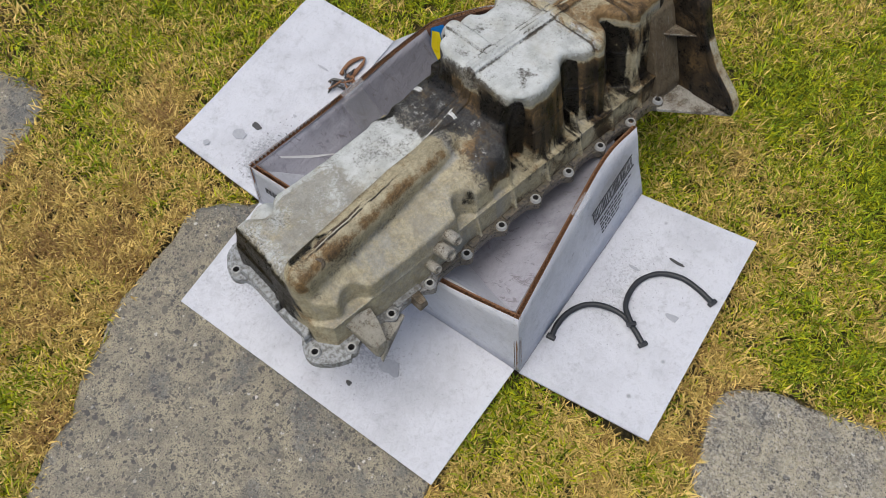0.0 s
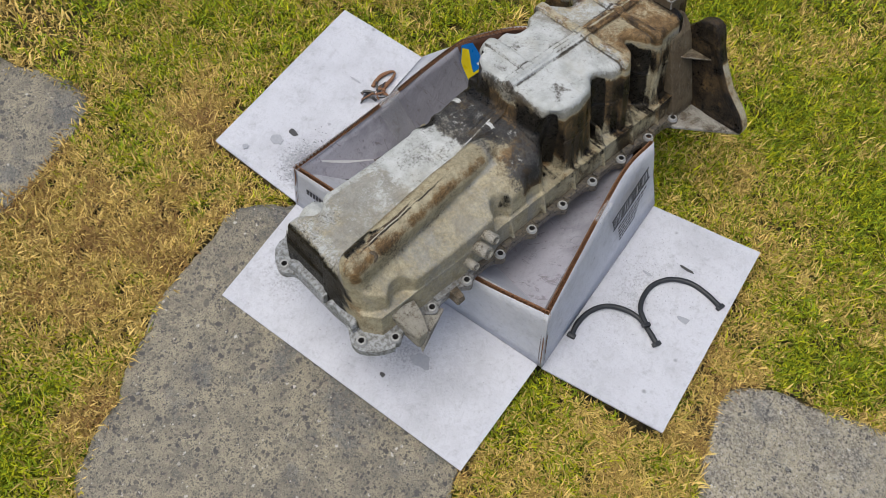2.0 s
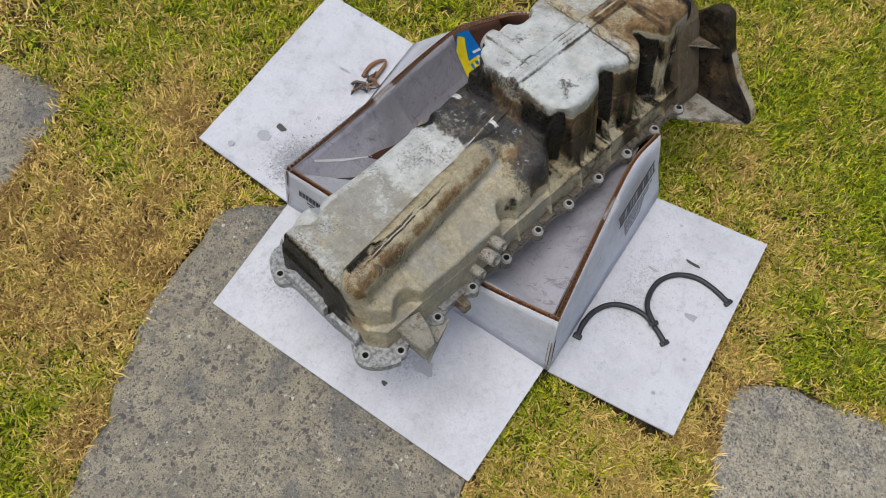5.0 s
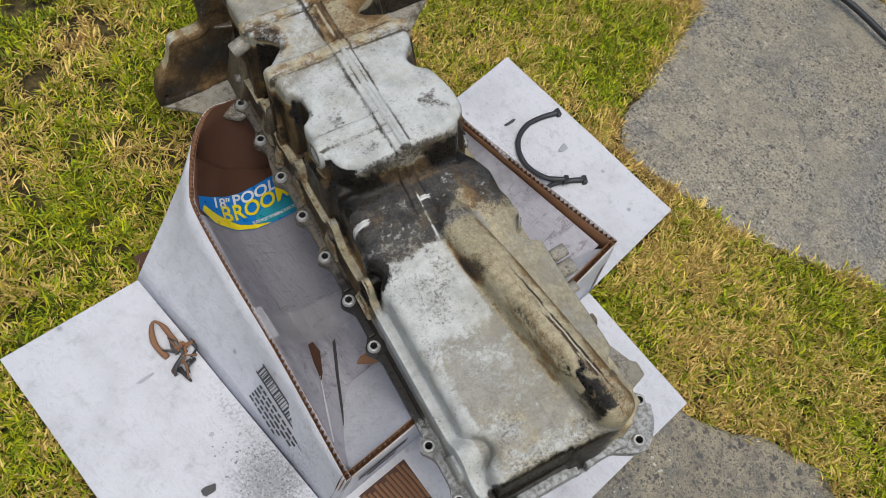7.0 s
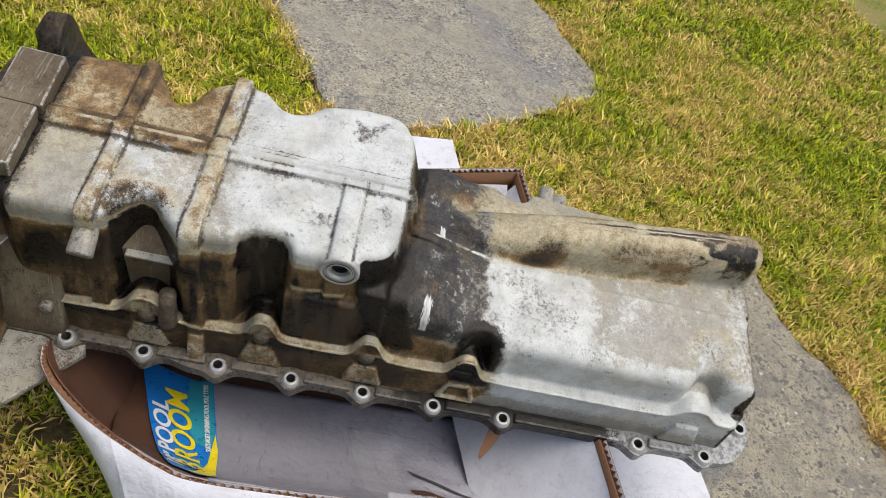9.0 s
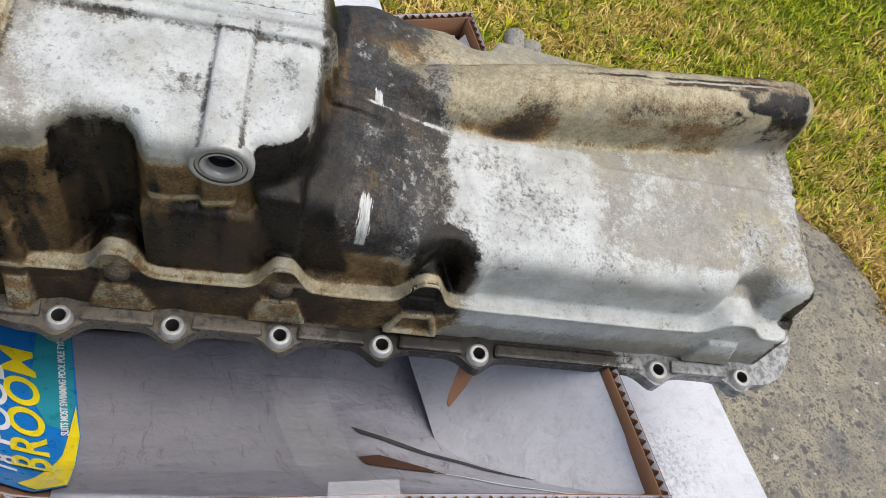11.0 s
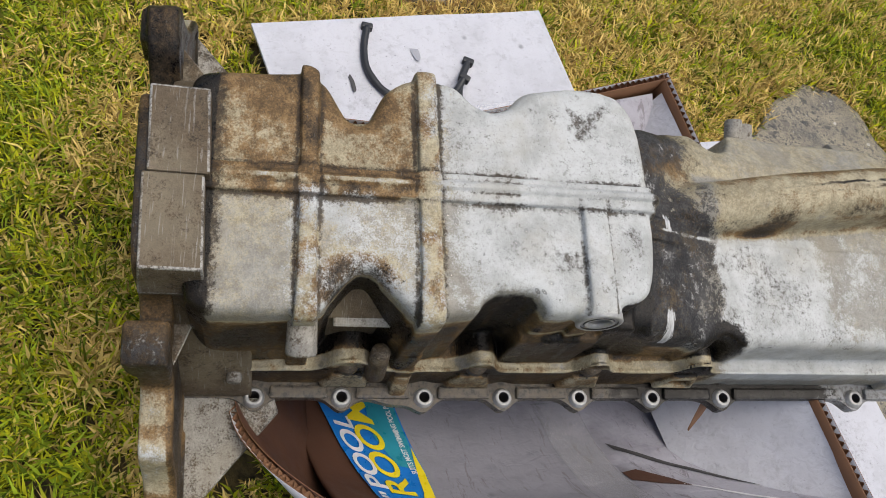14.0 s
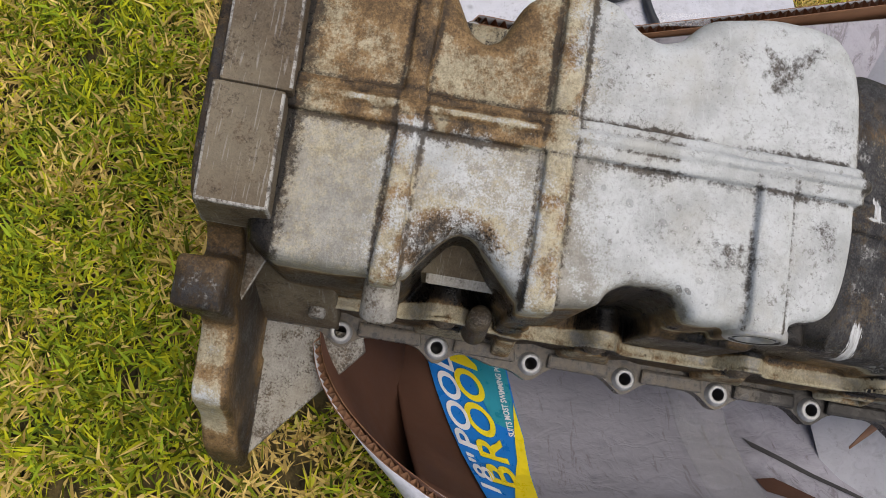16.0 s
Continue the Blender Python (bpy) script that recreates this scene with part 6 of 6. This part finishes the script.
def specks(count, x0, x1, y0, y1, z, cx, cy, spread, seed):
    """Many tiny dark paint specks on a flap, thickest round one place."""
    rs = np.random.RandomState(seed)
    bm = bmesh.new()
    for _ in range(count):
        x, y = rs.normal(cx, spread * 0.6), rs.normal(cy, spread)
        if x0 < x < x1 and y0 < y < y1:
            r, a0 = 0.0004 + 0.0010 * rs.rand() ** 4, rs.uniform(0, 6)
            bm.faces.new([bm.verts.new((x + r * rs.uniform(0.7, 1.3) * math.cos(a0 + i), y + r * rs.uniform(0.7, 1.3) * math.sin(a0 + i), z(x, y))) for i in range(6)])
    return bm


def flap_top(x):
    """Height of the sagging flap beside the barcode wall."""
    return float(np.interp(x, [0.277, 0.33, 0.38, 0.43, 0.486], [0.0085, 0.0110, 0.0152, 0.0220, 0.0325]))


def blot(x, y, z, rx, ry, seed, mat, name="oil_spot"):
    """A thin uneven stain film on the board."""
    rs = np.random.RandomState(seed)
    k = rs.uniform(0.7, 1.25, 14)
    pts = [(x + rx * k[i] * math.cos(a), y + ry * k[i] * math.sin(a)) for i, a in enumerate(np.linspace(0, 2 * np.pi, 15)[:-1])]
    part(name, prism(rounded(pts, 3), z, z + 0.0004), mat, carton)


for args in ((-0.358, 0.178, 0.0085, 0.013, 0.012, 1, SMUDGE), (-0.394, 0.132, 0.0082, 0.006, 0.006, 2, SMUDGE), (-0.343, 0.206, 0.0085, 0.011, 0.006, 3, SOOT), (-0.322, 0.371, 0.0105, 0.012, 0.002, 4, SMUDGE), (-0.300, 0.26, 0.0098, 0.004, 0.003, 5, SMUDGE),
             (0.392, 0.388, flap_top(0.392), 0.015, 0.0030, 6, SOOT), (0.338, 0.342, flap_top(0.338), 0.012, 0.0022, 7, SMUDGE), (0.430, 0.295, flap_top(0.430), 0.014, 0.006, 8, SMUDGE), (0.06, -0.075, 0.0085, 0.006, 0.004, 9, SOOT), (-0.02, -0.02, 0.0092, 0.020, 0.014, 10, SMUDGE), (0.10, -0.02, 0.0108, 0.018, 0.012, 11, SMUDGE)):
    blot(*args)

specked = part("paint_specks", specks(1100, -0.42, -0.252, 0.115, 0.48, lambda x, y: 0.0095 + 0.0015 * (y > 0.3), -0.268, 0.165, 0.042, 3), SPRAY, carton)
tagged(specked, kind="stuff")
specked = part("paint_specks", specks(420, 0.290, 0.47, 0.12, 0.47, lambda x, y: flap_top(x), 0.36, 0.33, 0.07, 4), SMUDGE, carton)
tagged(specked, kind="stuff")
specked = part("paint_specks", specks(420, -0.22, 0.22, -0.10, 0.075, lambda x, y: np.interp(x, [-0.24, 0.25], [0.0065, 0.0135]), 0.03, -0.02, 0.08, 5), SMUDGE, carton)
tagged(specked, kind="stuff")

# torn patches on the panel folded down inside
def torn_on_flap(outline, mat, lift):
    mesh_part("torn_patch", lay(strip_mesh(outline), 0.0, 0.0, lift), mat, carton)


# flat black strip painting the shade inside an open crease, and the pale scratch beside it
torn_on_flap([(0.100, 0.262), (0.092, 0.258), (0.060, 0.196), (0.036, 0.150), (0.010, 0.106), (0.038, 0.147), (0.064, 0.194)], SOOT, 0.0012)
torn_on_flap([(0.048, 0.229), (0.045, 0.224), (0.022, 0.176), (0.005, 0.139), (0.0075, 0.139), (0.025, 0.175)], WHITE, 0.0012)
torn_on_flap([(0.042, 0.216), (0.052, 0.226), (0.066, 0.254), (0.064, 0.270), (0.054, 0.268), (0.047, 0.244)], KRAFT_DARK, 0.0012)
on_flap("tape", 0.004, 0.150, 0.272, 0.318, TAPE, carton, 0.0022, "clear packing tape stuck down the inner flap")
# torn brown tongue of board hanging below the rail
part("torn_patch", hull([(-0.094, 0.172, 0.122), (-0.098, 0.196, 0.122), (-0.116, 0.206, 0.094), (-0.121, 0.203, 0.080), (-0.112, 0.190, 0.092), (-0.095, 0.173, 0.119), (-0.119, 0.205, 0.083)], 0.0006), KRAFT, carton, "torn brown tongue of board")

# clear tape over the rim
for at, x_, up in (((0.2175, 0.308, 0.165), (0, 1, -0.02), (0, 0, 1)), ((-0.196, 0.300, 0.1345), (0.13, 1, 0), (0, 0, 1))):
    mm = plane_frame(at, x_, up)
    part("tape", prism([(-0.022, -0.009), (0.022, -0.009), (0.024, 0.003), (-0.021, 0.004)], 0.001, 0.0016, 0.0002), TAPE, carton, "clear packing tape over the rim", m=mm)

# paper scrap on the lawn
tagged(part("paper_scrap", hull([(0.640, 1.020, 0.006), (0.668, 1.000, 0.012), (0.686, 1.006, 0.006), (0.672, 1.028, 0.014), (0.650, 1.034, 0.006), (0.660, 1.012, 0.002)], 0.001), WHITE), "small crumpled white paper scrap on the lawn", "litter")


# water drops on the chalky floor of the sump
def drops():
    rs = np.random.RandomState(5)
    bm = bmesh.new()
    for _ in range(75):
        u_, v_ = rs.uniform(-0.082, -0.022), rs.uniform(0.325, 0.470)
        if abs(v_ - 0.358) < 0.013:
            continue
        r = 0.0007 + 0.0020 * rs.rand() ** 2.2
        sx, sy, turn = rs.uniform(0.8, 1.7), 1.0, rs.uniform(0, 3.14)
        ball = bmesh.ops.create_icosphere(bm, subdivisions=2, radius=1.0)
        m_ = Matrix.Translation((u_, v_, 0.1722)) @ Matrix.Rotation(turn, 4, "Z") @ Matrix.Diagonal((r * sx, r * sy, r * 0.34, 1))
        bmesh.ops.transform(bm, matrix=m_, verts=ball["verts"])
    return bm


def water_material():
    m = Mat("water")
    m.end((0.03, 0.03, 0.03), 0.06, 0.0)
    clear, both = m.node("BsdfTransparent"), m.node("MixShader")
    both.inputs[0].default_value = 0.80
    m.link(m.b.outputs[0], both.inputs[1]), m.link(clear.outputs[0], both.inputs[2])
    m.link(both.outputs[0], m.t.nodes["Material Output"].inputs["Surface"])
    return m.mat


WATER = water_material()
wet = part("water_drops", drops(), WATER, smooth=True)
wet.matrix_basis = PAN
wet.visible_shadow = False
tagged(wet, "clear water drops on the upturned sump floor", "water", kind="stuff")
